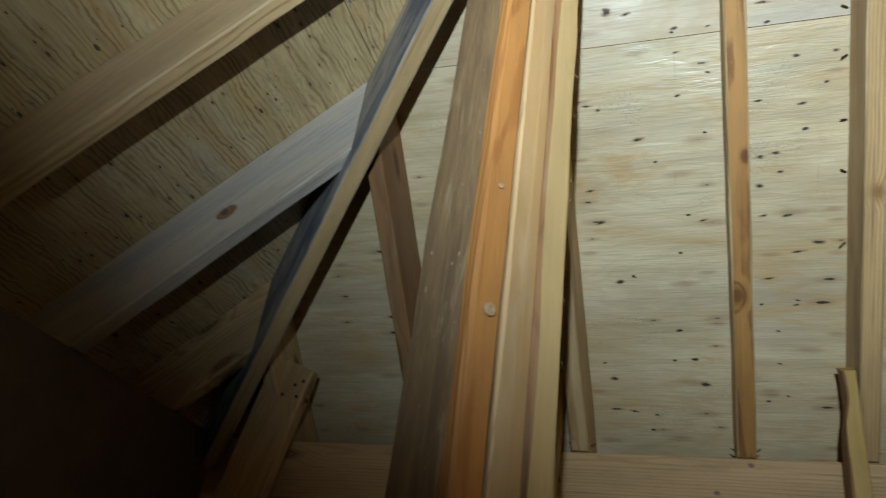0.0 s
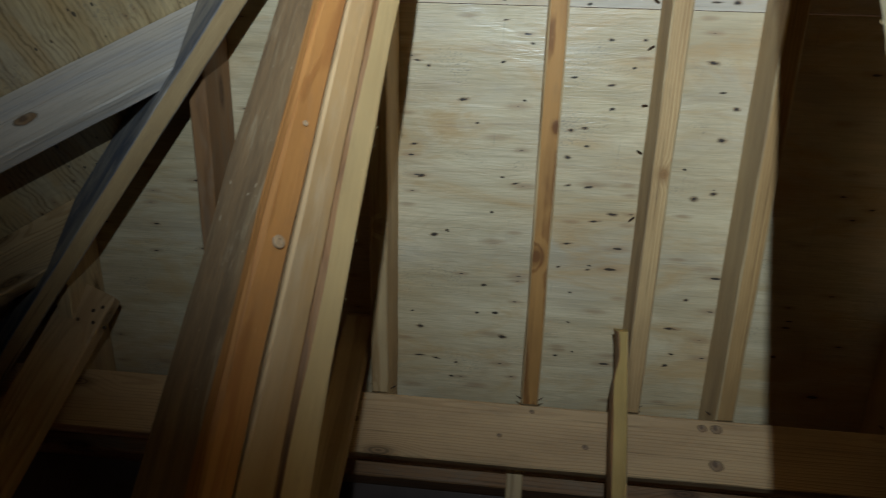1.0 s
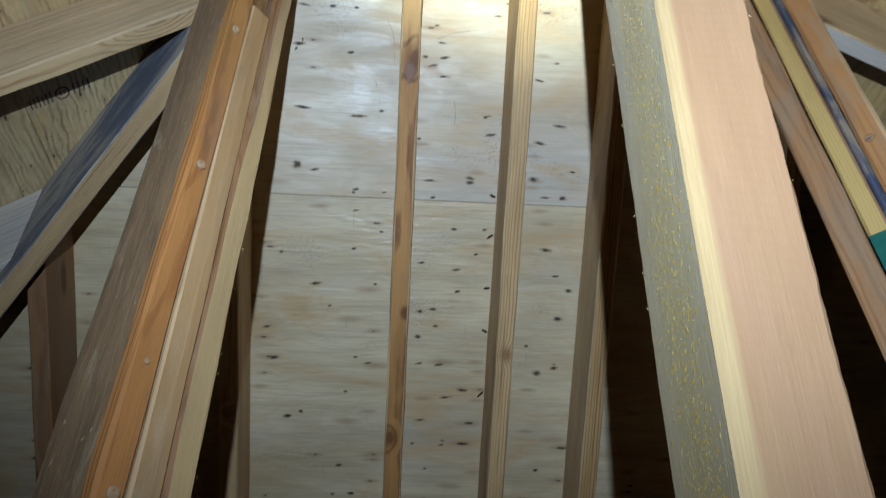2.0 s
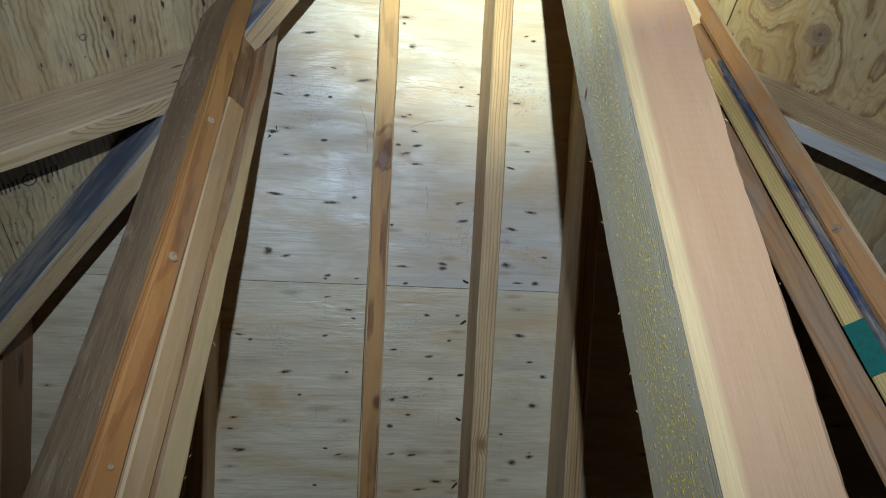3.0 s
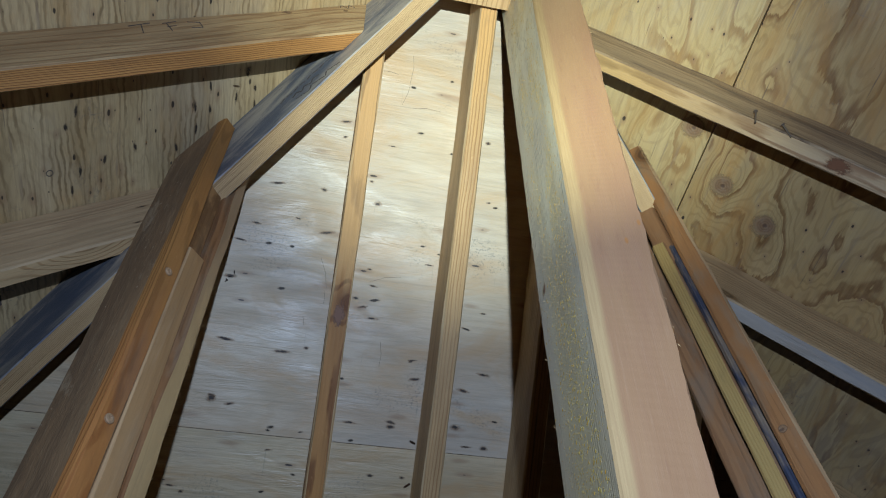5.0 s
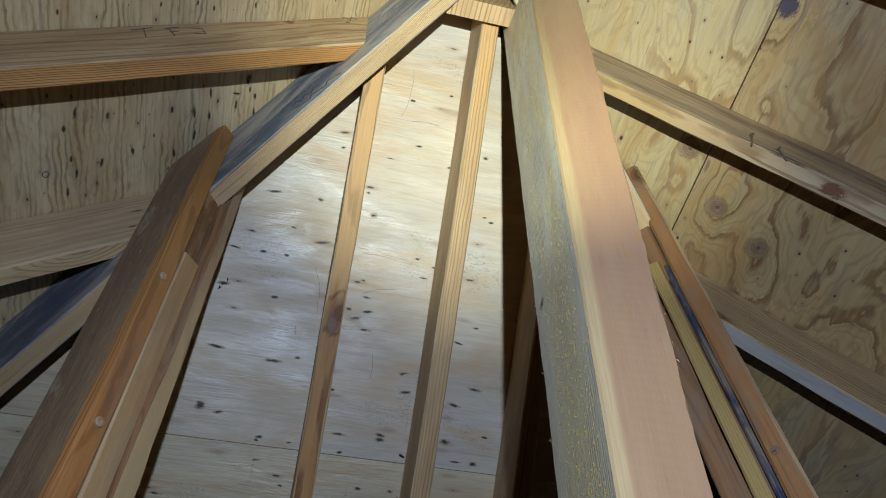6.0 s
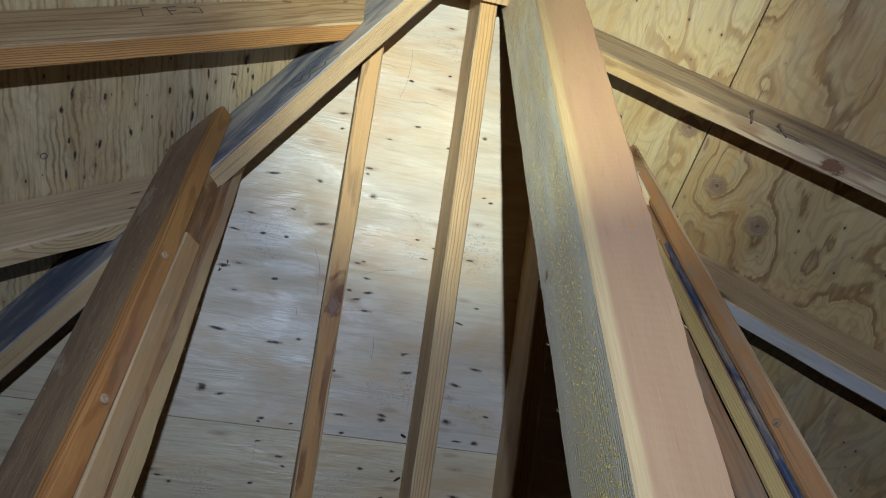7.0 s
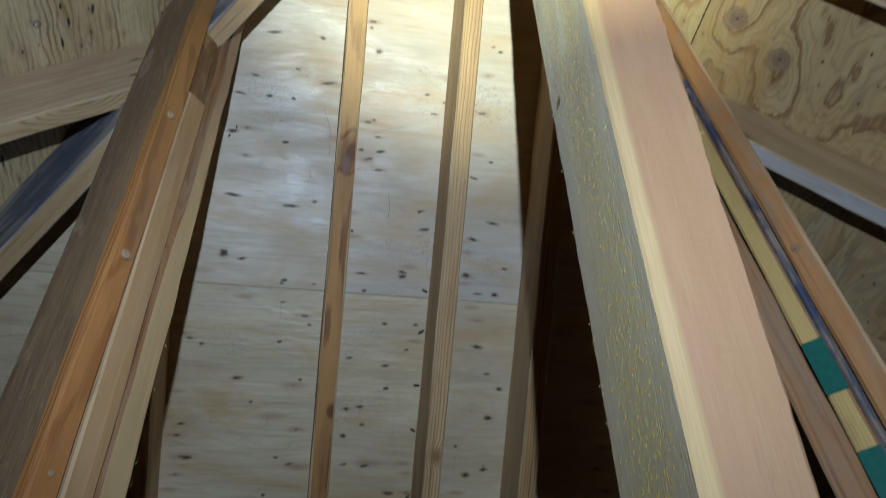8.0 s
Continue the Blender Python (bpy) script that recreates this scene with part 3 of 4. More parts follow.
def axes(at, x, z):
    """Axes at a point, local x along x and local z near z."""
    x = Vector(x).normalized()
    y = Vector(z).cross(x).normalized()
    z = x.cross(y)
    m = Matrix((x, y, z)).transposed().to_4x4()
    m.translation = at
    return m


def link(name, mesh, m, parent=None, label="", category="", group="", kind=""):
    ob = new(name, mesh)
    if parent:
        ob.parent = parent
        ob.matrix_basis = WORLD[parent.name].inverted() @ m
    else:
        ob.matrix_basis = m
    WORLD[ob.name] = m.copy()
    return tagged(ob, label, category, group, kind)


def thing(name, at, label, category, group="", kind=""):
    """An empty at the base of a thing that has parts."""
    return link(name, None, Matrix.Translation(at), None, label, category, group, kind)


def section(wide, deep, ch=0.003):
    """A sawn cross-section with eased arrises; sides in the order under, right (-y), top, left (+y)."""
    w, d = wide / 2, deep / 2
    points = [(w - ch, -d), (-w + ch, -d), (-w, -d + ch), (-w, d - ch), (-w + ch, d), (w - ch, d), (w, d - ch), (w, -d + ch)]
    return points, [0, 1, 1, 2, 2, 3, 3, 3]


def beam(name, a, b, up, shape, mats, cut0=None, cut1=None, wobble=0.0012, seed=0, step=0.06, **tags):
    """A sawn board from a to b. shape: points of the cross-section (or a function of the way along it) and the slot of each side. cuts: planes (point, normal)."""
    a, b = Vector(a), Vector(b)
    m = axes(a, b - a, up)
    back = m.inverted()
    length = (b - a).length
    outline, slots = shape
    points = outline(0.0) if callable(outline) else outline
    rings = max(2, int(length / step) + 1)
    cuts = []
    for cut in (cut0, cut1):
        cuts.append((back @ Vector(cut[0]), back.to_3x3() @ Vector(cut[1])) if cut else None)
    verts, faces, slot = [], [], []
    n = len(points)
    for i in range(rings):
        f = i / (rings - 1)
        for j, (y, z) in enumerate(points):
            lo, hi = 0.0, length
            if cuts[0]:
                p, q = cuts[0]
                lo = p.x - ((y - p.y) * q.y + (z - p.z) * q.z) / q.x
            if cuts[1]:
                p, q = cuts[1]
                hi = p.x - ((y - p.y) * q.y + (z - p.z) * q.z) / q.x
            x = lo + (hi - lo) * f
            if callable(outline):
                y, z = outline(x)[j]
            jit = noise.noise_vector(Vector((x * 9 + seed * 5.3, j * 0.9, seed * 1.7)))
            bow = noise.noise_vector(Vector((x * 1.1 + seed * 3.1, 7.7, seed * 2.3)))
            s = wobble if 0 < i < rings - 1 else wobble * 0.4
            verts.append((x, y + jit.x * s + bow.x * wobble * 1.2, z + jit.y * s + bow.y * wobble * 1.2))
    for i in range(rings - 1):
        for j in range(n):
            k = (j + 1) % n
            faces.append((i * n + j, i * n + k, (i + 1) * n + k, (i + 1) * n + j))
            slot.append(slots[j])
    faces.append(tuple(range(n - 1, -1, -1)))
    faces.append(tuple((rings - 1) * n + j for j in range(n)))
    slot += [len(mats) - 1] * 2
    mesh = bpy.data.meshes.new(name)
    mesh.from_pydata(verts, [], faces)
    for mat in mats:
        mesh.materials.append(mat)
    for poly, s in zip(mesh.polygons, slot):
        poly.material_index = min(s, len(mats) - 1)
    bm = bmesh.new()
    bm.from_mesh(mesh)
    bmesh.ops.recalc_face_normals(bm, faces=bm.faces)
    bm.to_mesh(mesh)
    bm.free()
    return link(name, mesh, m, **tags)


def tube(name, rows, mat, sides=8):
    """A turned mesh round local z from rows of (radius, height)."""
    mesh = bpy.data.meshes.new(name)
    verts, faces = [], []
    for r, z in rows:
        verts += [(r * math.cos(2 * math.pi * k / sides), r * math.sin(2 * math.pi * k / sides), z) for k in range(sides)]
    for i in range(len(rows) - 1):
        for k in range(sides):
            l = (k + 1) % sides
            faces.append((i * sides + k, i * sides + l, (i + 1) * sides + l, (i + 1) * sides + k))
    faces.append(tuple(range(sides - 1, -1, -1)))
    faces.append(tuple((len(rows) - 1) * sides + k for k in range(sides)))
    mesh.from_pydata(verts, [], faces)
    mesh.materials.append(mat)
    return mesh


def towards(at, z):
    """Axes with local z along z."""
    z = Vector(z).normalized()
    m = z.to_track_quat("Z", "Y").to_matrix().to_4x4()
    m.translation = at
    return m


SCREW = tube("screw_head", [(0.0075, -0.002), (0.0080, 0.0006), (0.0070, 0.0018), (0.0034, 0.0022), (0.0026, 0.0008)], ZINC, 16)
NAIL_TIP = tube("nail_tip", [(0.0016, 0.0), (0.0015, 0.010), (0.0003, 0.016)], RUST, 6)
NAIL_CHIP = tube("splinter", [(0.0016, -0.004), (0.0012, 0.006), (0.0002, 0.014)], PINE_WHITE, 5)
BARK_CHIP = tube("bark_shred", [(0.0010, -0.002), (0.0016, 0.003), (0.0004, 0.008)], KNOT, 5)
NAIL_HEAD = tube("nail", [(0.0045, -0.003), (0.0045, 0.0008), (0.0036, 0.0014)], RUST, 8)
BENT_NAIL = tube("nail", [(0.0018, 0.0), (0.0018, 0.028), (0.0042, 0.0285), (0.0042, 0.030)], STEEL, 8)

# ---------------- sheathing: three slopes of plywood ----------------
NX = math.sqrt(1 + S * S)
SLOPES = {
    "mid": (lambda x, y: C_MID - S * y, Vector((-1, 0, 0)), Vector((0, -1, S))),
    "left": (lambda x, y: C_LEFT + S * x, Vector((0, -1, 0)), Vector((1, 0, S))),
    "right": (lambda x, y: C_RIGHT - S * x, Vector((0, 1, 0)), Vector((-1, 0, S))),
}


def sheet(slope, plan, mat, parent, label=""):
    """One plywood sheet over a plan polygon, its face grain along the eaves."""
    height, along, rise = SLOPES[slope]
    spots3 = [Vector((x, y, height(x, y))) for x, y in plan]
    m = axes(spots3[0], along, along.cross(rise))
    back = m.inverted()
    flat = [back @ p for p in spots3]
    mesh = bpy.data.meshes.new("plywood_sheet")
    n = len(flat)
    verts = [(p.x, p.y, 0.0) for p in flat] + [(p.x, p.y, 0.0125) for p in flat]
    faces = [tuple(range(n)), tuple(range(2 * n - 1, n - 1, -1))] + [(i, (i + 1) % n, n + (i + 1) % n, n + i) for i in range(n)]
    mesh.from_pydata(verts, [], faces)
    mesh.materials.append(mat)
    bm = bmesh.new()
    bm.from_mesh(mesh)
    bmesh.ops.recalc_face_normals(bm, faces=bm.faces)
    bm.to_mesh(mesh)
    bm.free()
    return link("plywood_sheet", mesh, m, parent, label)


VAL_L = (C_MID - C_LEFT) / S      # x + y on the left hip
VAL_R = (C_RIGHT - C_MID) / S     # x - y on the right hip
RIDGE_X, RIDGE_Y = (VAL_L + VAL_R) / 2, (VAL_L - VAL_R) / 2
BACK = -2.6
EAVE_Y, EAVE_L, EAVE_R = 2.0, -1.55, 2.15
JOIN_Y, JOIN_L, JOIN_R, GAP = 1.103, -0.64, 0.836, 0.0005

roof_mid = thing("roof_slope_1", (RIDGE_X, 1.1, C_MID - S * 1.1), "hipped roof end sheathed in pale plywood with nail stains", "roof", kind="structure")
roof_left = thing("roof_slope_2", (-0.6, 0.2, C_LEFT - S * 0.6), "roof slope sheathed in straw-coloured plywood with nail points", "roof", kind="structure")
roof_right = thing("roof_slope_3", (1.2, 0.2, C_RIGHT - S * 1.2), "roof slope sheathed in strongly figured brown plywood", "roof", kind="structure")
ply_top = sheet("mid", [(VAL_L - JOIN_Y, JOIN_Y - GAP), (VAL_R + JOIN_Y, JOIN_Y - GAP), (RIDGE_X, RIDGE_Y)], PLY_MID, roof_mid)
ply_low = sheet("mid", [(VAL_L - EAVE_Y, EAVE_Y), (VAL_R + EAVE_Y, EAVE_Y), (VAL_R + JOIN_Y, JOIN_Y + GAP), (VAL_L - JOIN_Y, JOIN_Y + GAP)], PLY_LOW, roof_mid)
ply_left = sheet("left", [(JOIN_L + GAP, BACK), (RIDGE_X, BACK), (RIDGE_X, RIDGE_Y), (JOIN_L + GAP, VAL_L - JOIN_L)], PLY_LEFT, roof_left)
sheet("left", [(EAVE_L, BACK), (JOIN_L - GAP, BACK), (JOIN_L - GAP, VAL_L - JOIN_L), (EAVE_L, VAL_L - EAVE_L)], PLY_LEFT, roof_left)
ply_right = sheet("right", [(JOIN_R - 2.5 * GAP, BACK), (RIDGE_X, BACK), (RIDGE_X, RIDGE_Y), (JOIN_R - 2.5 * GAP, JOIN_R - VAL_R)], PLY_RIGHT_SOFT, roof_right)
ply_right2 = sheet("right", [(EAVE_R, BACK), (JOIN_R + 2.5 * GAP, BACK), (JOIN_R + 2.5 * GAP, JOIN_R - VAL_R), (EAVE_R, EAVE_R - VAL_R)], PLY_RIGHT, roof_right)

# ---------------- walls, floor ----------------


def slab(name, lo, hi, mat, label="", category="", kind="structure", parent=None):
    """A plain closed block for the parts of the room that stay in the dark."""
    lo, hi = Vector(lo), Vector(hi)
    mesh = bpy.data.meshes.new(name)
    bm = bmesh.new()
    bmesh.ops.create_cube(bm, size=1.0)
    for v in bm.verts:
        v.co = Vector([c * (h - l) for c, l, h in zip(v.co, lo, hi)])
    bm.to_mesh(mesh)
    bm.free()
    mesh.materials.append(mat)
    return link(name, mesh, Matrix.Translation((lo + hi) / 2), parent, label, category, "", kind)


PLATE_Y, PLATE_L, PLATE_R = 1.662, -1.198, 1.824
slab("floor", (-1.7, BACK - 0.1, -0.1), (2.4, 2.2, 0.0), SLAB, "dark bare floor below the attic framing", "floor")
slab("wall_north", (-1.5, 1.90, 0.0), (2.1, 1.995, 1.943), UNLIT_WALL, "plain unseen wall under the eaves plate, coloured dark as unlit", "wall")
slab("wall_west", (-1.36, BACK, 0.0), (PLATE_L, 1.655, PLATE_Z), UNLIT_WALL, "plain unseen wall under the eaves plate, coloured dark as unlit", "wall")
slab("wall_east", (PLATE_R, BACK, 0.0), (1.98, 1.655, PLATE_Z), UNLIT_WALL, "plain unseen wall under the eaves plate, coloured dark as unlit", "wall")
slab("wall_south", (-1.6, BACK - 0.1, 0.0), (2.2, BACK, 3.7), UNLIT_WALL, "plain unseen end wall behind, coloured dark as unlit", "wall")

# ---------------- eaves plates ----------------
two_by_six = section(0.038, 0.140)
plate = beam("wall_plate", (PLATE_L - 0.12, PLATE_Y + 0.019, PLATE_Z - 0.072), (PLATE_R + 0.12, PLATE_Y + 0.019, PLATE_Z - 0.072), UP, two_by_six, [PINE_CREAM], seed=1,
             label="pale sawn timber wall plate carrying the jack rafters", category="wall plate", kind="structure")
beam("wall_plate", (PLATE_L - 0.2, 1.88, 1.965), (PLATE_R + 0.2, 1.88, 1.965), UP, section(0.14, 0.038), [FIR_BROWN], seed=4,
     label="brown lower plate lying on the dark wall", category="wall plate", kind="structure")
beam("block", (0.07, 1.80, 1.90), (0.07, 1.80, 1.987), (0, 1, 0), section(0.038, 0.03), [RAFTER_GREY], seed=5,
     label="short wooden block under the eaves plate", category="wood block")

# ---------------- rafters ----------------
N_MID = Vector((0, S, 1)).normalized()
N_LEFT = Vector((-S, 0, 1)).normalized()
N_RIGHT = Vector((S, 0, 1)).normalized()
SEAT = ((0, 0, PLATE_Z), (0, 0, 1))
CLEAR = 0.0275


def rafter(slope, where, top, mats, label, seed, group):
    """A two-by-six rafter on one slope: where is its x (end slope) or y (sides); top is the plane it is cut to."""
    deep = DEEP
    if slope == "mid":
        f, n = lambda q: Vector((where, q, C_MID - DROP - S * q)), N_MID
        a, b = f(1.7), f(0.35)
    elif slope == "left":
        deep = 0.134 if where < 1.0 else 0.147
        f, n = lambda q: Vector((q, where, C_LEFT - deep * NX + S * q)), N_LEFT
        a, b = f(-1.2), f(0.2)
    else:
        f, n = lambda q: Vector((q, where, C_RIGHT - DROP - S * q)), N_RIGHT
        a, b = f(1.8), f(0.45)
    return beam("jack_rafter" if group.startswith("jack") else "rafter", a + n * deep / 2, b + n * deep / 2, n, section(0.038, deep), mats, SEAT, top, wobble=0.0018, seed=seed,
                label=label, category="rafter", group=group)


HIP_CUT_L_MID = ((HIP_L + CLEAR, 0, 0), (1, 1, 0))
HIP_CUT_R_MID = ((HIP_R - CLEAR, 0, 0), (1, -1, 0))
HIP_CUT_LEFT = ((HIP_L - CLEAR, 0, 0), (1, 1, 0))
HIP_CUT_RIGHT = ((HIP_R + CLEAR, 0, 0), (1, -1, 0))
HEAD_CUT = ((0, 0.285, 0), (0, 1, 0))
RIDGE_CUT_L = ((RIDGE_X - 0.02, 0, 0), (1, 0, 0))
RIDGE_CUT_R = ((RIDGE_X + 0.02, 0, 0), (1, 0, 0))
rafter("mid", -1.005, HIP_CUT_L_MID, [RAFTER_GREY], "short grey-brown jack rafter beside the roof corner", 11, "jack rafters of the hip end")
rafter("mid", -0.632, HIP_CUT_L_MID, [FIR_BROWN], "dark brown jack rafter in shadow on pale plywood", 12, "jack rafters of the hip end")
rafter("mid", -0.253, HIP_CUT_L_MID, [PINE_FOOT, PINE], "pale pine jack rafter on stained plywood", 13, "jack rafters of the hip end")
rafter("mid", 0.094, HIP_CUT_L_MID, [PINE_WHORL, PINE], "golden knotty pine jack rafter with dark grain whorl", 14, "jack rafters of the hip end")
rafter("mid", 0.320, HEAD_CUT, [PINE_KNOTTY, RAFTER_TAN], "pale straight-grained central rafter under the header", 15, "jack rafters of the hip end")
rafter("mid", 0.524, HIP_CUT_R_MID, [PINE_STRAIGHT, RAFTER_TAN], "pine jack rafter half hidden in the post's shadow", 16, "jack rafters of the hip end")
rafter("mid", 0.90, HIP_CUT_R_MID, [RAFTER_GREY], "grey-brown jack rafter in deep shadow", 17, "jack rafters of the hip end")
for k, y in enumerate((0.384, 0.738, 1.112, 1.46)):
    mats = [PINE_GOLD, RAFTER_BEIGE] if k == 0 else [RAFTER_PALE] if k == 2 else [PINE, PINE_SIDE] if k == 1 else [RAFTER_GREY]
    words = ("rafter with an orange sawn underside and pencil scribbles", "pale grey-brown knotty jack rafter", "whitish weathered jack rafter with a brown knot", "dim jack rafter near the roof corner")[k]
    rafter("left", y, HIP_CUT_LEFT, mats, words, 21 + k, "jack rafters of the straw slope")
for k in range(6):
    rafter("left", 0.0 - 0.37 * k, RIDGE_CUT_L, [RAFTER_GREY], "grey-brown common rafter on straw plywood", 31 + k, "common rafters of the straw slope")
for k, y in enumerate((0.335, 0.705, 1.075)):
    rafter("right", y, HIP_CUT_RIGHT, [PINE_BRANCH if k == 0 else RAFTER_PALE, RAFTER_STREAK if k == 0 else RAFTER_GREY],
           ("grey rafter with pale underside, knot and bent nails", "whitish weathered jack rafter behind the built-up post", "dim jack rafter near the roof corner")[k], 41 + k, "jack rafters of the figured slope")
for k in range(6):
    rafter("right", -0.018 - 0.37 * k, RIDGE_CUT_R, [RAFTER_GREY], "grey-brown common rafter on figured plywood", 51 + k, "common rafters of the figured slope")

# ridge board and hips
beam("ridge_board", (RIDGE_X, RIDGE_Y - 0.03, 3.45), (RIDGE_X, BACK, 3.45), UP, section(0.038, 0.24), [RAFTER_GREY], seed=60, label="grey-brown ridge board along the roof's top", category="ridge board")


def hip(side, label, seed):
    tilt = HIP_DEEP / 2 / math.cos(math.atan(S / math.sqrt(2)))
    if side < 0:
        f = lambda y: Vector((HIP_L - y, y, HIP_Z - S * y + tilt))
    else:
        f = lambda y: Vector((HIP_R + y, y, HIP_Z - S * y + tilt))
    mats = [HIP_EDGE, BLUE_STAIN]
    return beam("hip_rafter", f(1.86), f(0.16), UP, section(0.038, HIP_DEEP, 0.002), mats, None, ((RIDGE_X + side * 0.004, 0, 0), (1, 0, 0)), seed=seed, wobble=0.0008,
                label=label, category="hip rafter", group="hip rafters")


hip(-1, "hip rafter with blue-stained side and pale sawn edge", 61)
hip(1, "grey hip rafter resting on its built-up post", 62)
head_z = 3.256
beam("header", (APEX.x, 0.246, head_z + 0.08), (APEX.x, 0.284, head_z + 0.08), UP, section(0.172, 0.16, 0.002), [HEADER_GRAIN], seed=63, step=0.008, wobble=0.002,
     label="short golden header block with ragged sawn edge between hips", category="header")

# ---------------- posts ----------------
E_L = Vector((0.62, 0.785, 0)).normalized()
G_L = Vector((-E_L.y, E_L.x, 0))
FOOT_L = Vector((-0.186, 0.567, 0))
PLY, WIDE = 0.036, 0.102
post_left = thing("built_up_post", FOOT_L, "three-ply post of orange and cream boards clasping the hip", "post", "built-up posts")


def worn_section(wide, deep, ch=0.003, round_to=0.015):
    """As section(), with the front outer arris worn round; the worn strip keeps the front's look."""
    w, d = wide / 2, deep / 2
    points = [(w - ch, -d), (-w + 0.006, -d), (-w + 0.002, -d + 0.004), (-w, -d + round_to), (-w, d - ch), (-w + ch, d), (w - ch, d), (w, d - ch), (w, -d + ch)]
    return points, [0, 0, 0, 1, 2, 2, 3, 3, 3]


def stud(name, parent, foot, e, g, lo, hi, z0, z1, mats, seed, cut=None, deep=WIDE, inset=0.0, ch=0.003, wobble=0.0012, label="", lean=(0, 0), shape=section):
    """A board of a post: lo to hi across the front, its front edge set back by inset."""
    a = foot + e * (lo + hi) / 2 + g * (inset + deep / 2)
    low, high = Vector((a.x, a.y, z0)), Vector((a.x + lean[0], a.y + lean[1], z1))
    return beam(name, low, high, g, shape(hi - lo, deep, ch), mats, None, cut, seed=seed, parent=parent, label=label, wobble=wobble)


tall = stud("side_board", post_left, FOOT_L, E_L, G_L, 0.0, PLY - 0.001, 0, 3.1, [FIR_ORANGE, GREY_SIDE, GREY_SIDE, GREY_SIDE, FIR_BROWN], 71, ((FOOT_L.x, FOOT_L.y, 3.13), (-0.80, 0.63, 1)), wobble=0.002, label="orange fir board with a weathered brown side", shape=worn_section)
# Paler pine on the outer arris paints the bevel's highlight; broken end paler too.
stud("core_board", post_left, FOOT_L, E_L, G_L, PLY, 2 * PLY - 0.001, 0, 2.70, [PINE_TAN, PINE_CREAM, PINE_TAN, PINE_TAN, PINE_WHITE], 72, ((FOOT_L.x, FOOT_L.y, 2.705), (0.5, -0.5, 1)), ch=0.0024, label="cream board with a chamfered broken top")
stud("seat_board", post_left, FOOT_L, E_L, G_L, PLY, 2 * PLY - 0.001, 2.68, 2.925, [FIR_GRAIN], 73, inset=0.012, deep=WIDE - 0.012, label="brown upper length under the hip")
a = FOOT_L + E_L * 2.5 * PLY + G_L * WIDE / 2
h, k = PLY / 2, WIDE / 2


def waney(x):
    """The pale board's section: its inner arris is lost to a strip of bark, broad at the top and thinning to a crack below."""
    strip = 0.005 + 0.010 * min(1.0, max(0.0, (x - 2.15) / 0.5)) + 0.0035 * noise.noise(Vector((x * 7.0, 2.2, 0.4)))
    step = 0.003 + 0.002 * noise.noise(Vector((x * 11.0, 8.2, 0.4)))
    return [(h - 0.002, -k), (-h + strip, -k - 0.001), (-h + strip - 0.002, -k + step), (-h + 0.002, -k + step + 0.001), (-h, -k + step + 0.004), (-h, k - 0.002), (-h + 0.002, k), (h - 0.002, k), (h, k - 0.002), (h, -k + 0.002)]


beam("side_board", (a.x, a.y, 0), (a.x, a.y, 3.05), G_L, (waney, [0, 1, 1, 1, 1, 1, 1, 1, 0, 0]), [PINE_WHITE, FIR_BROWN], seed=74, wobble=0.0026, step=0.022, parent=post_left, label="pale cream board with a barky strip and ragged edge")
for z, across in ((2.616, 0.0155), (2.328, 0.0185), (1.903, 0.019)):
    at = FOOT_L + E_L * across
    link("screw", SCREW, towards(Vector((at.x, at.y, z)) - G_L * 0.0012, -G_L) @ Matrix.Diagonal((0.85, 0.85, 1, 1)), tall, "round steel screw head")

at = FOOT_L + E_L * 0.018
link("nail", SCREW, towards(Vector((at.x, at.y, 2.041)), -G_L) @ Matrix.Diagonal((0.4, 0.4, 0.4, 1)), tall, "small nail head")

E_R = Vector((0.7071, -0.7071, 0))
G_R = Vector((0.7071, 0.7071, 0))
FOOT_R = Vector((0.70, 0.52, 0)) - E_R * 0.0
post_right = thing("built_up_post", FOOT_R, "three-ply post of brown and yellow boards with green paint bands", "post", "built-up posts")
stud("side_board", post_right, FOOT_R, E_R, G_R, -0.094, -0.0565, 0, 3.05, [FIR_BROWN], 75, wobble=0.002, label="brown fir board with sawn edge")
yellow = stud("core_board", post_right, FOOT_R, E_R, G_R, -0.053, -0.0275, 0, 2.85, [YELLOW, YELLOW, FIR_BROWN], 76, ((0.665, 0.545, 2.86), (0.5, 0.3, 1)), label="yellow pine board")
stud("seat_board", post_right, FOOT_R, E_R, G_R, -0.053, -0.0165, 2.80, 2.985, [FIR_BROWN], 84, inset=0.007, deep=WIDE - 0.007, label="brown upper length under the hip")
stud("waney_strip", post_right, FOOT_R, E_R, G_R, -0.0272, -0.0165, 0, 2.84, [MOULD], 77, inset=0.004, deep=WIDE - 0.004, ch=0.004, label="dark blue-stained waney edge")
stud("side_board", post_right, FOOT_R, E_R, G_R, -0.0140, 0.0205, 0, 3.2, [FIR_TAN, FIR_TAN, FIR_BROWN, PINE_CREAM, FIR_TAN], 78, ((0.702, 0.517, 3.20), (0.43, 0.43, 1)), ch=0.005, wobble=0.002, label="tall brown board with a knot")
for z0, z1 in ((2.155, 2.232), (1.985, 2.079)):
    a = FOOT_R + E_R * -0.0405 - G_R * 0.0006
    beam("paint_band", (a.x, a.y, z0), (a.x, a.y, z1), G_R, section(0.0262, 0.0020, 0.0004), [GREEN], seed=79, wobble=0.0003, step=0.03, parent=yellow, label="green paint band")

# the prop under the peak: a leaning, slightly twisted sawn post
LEAN = Vector((0.074, -0.045, 1))
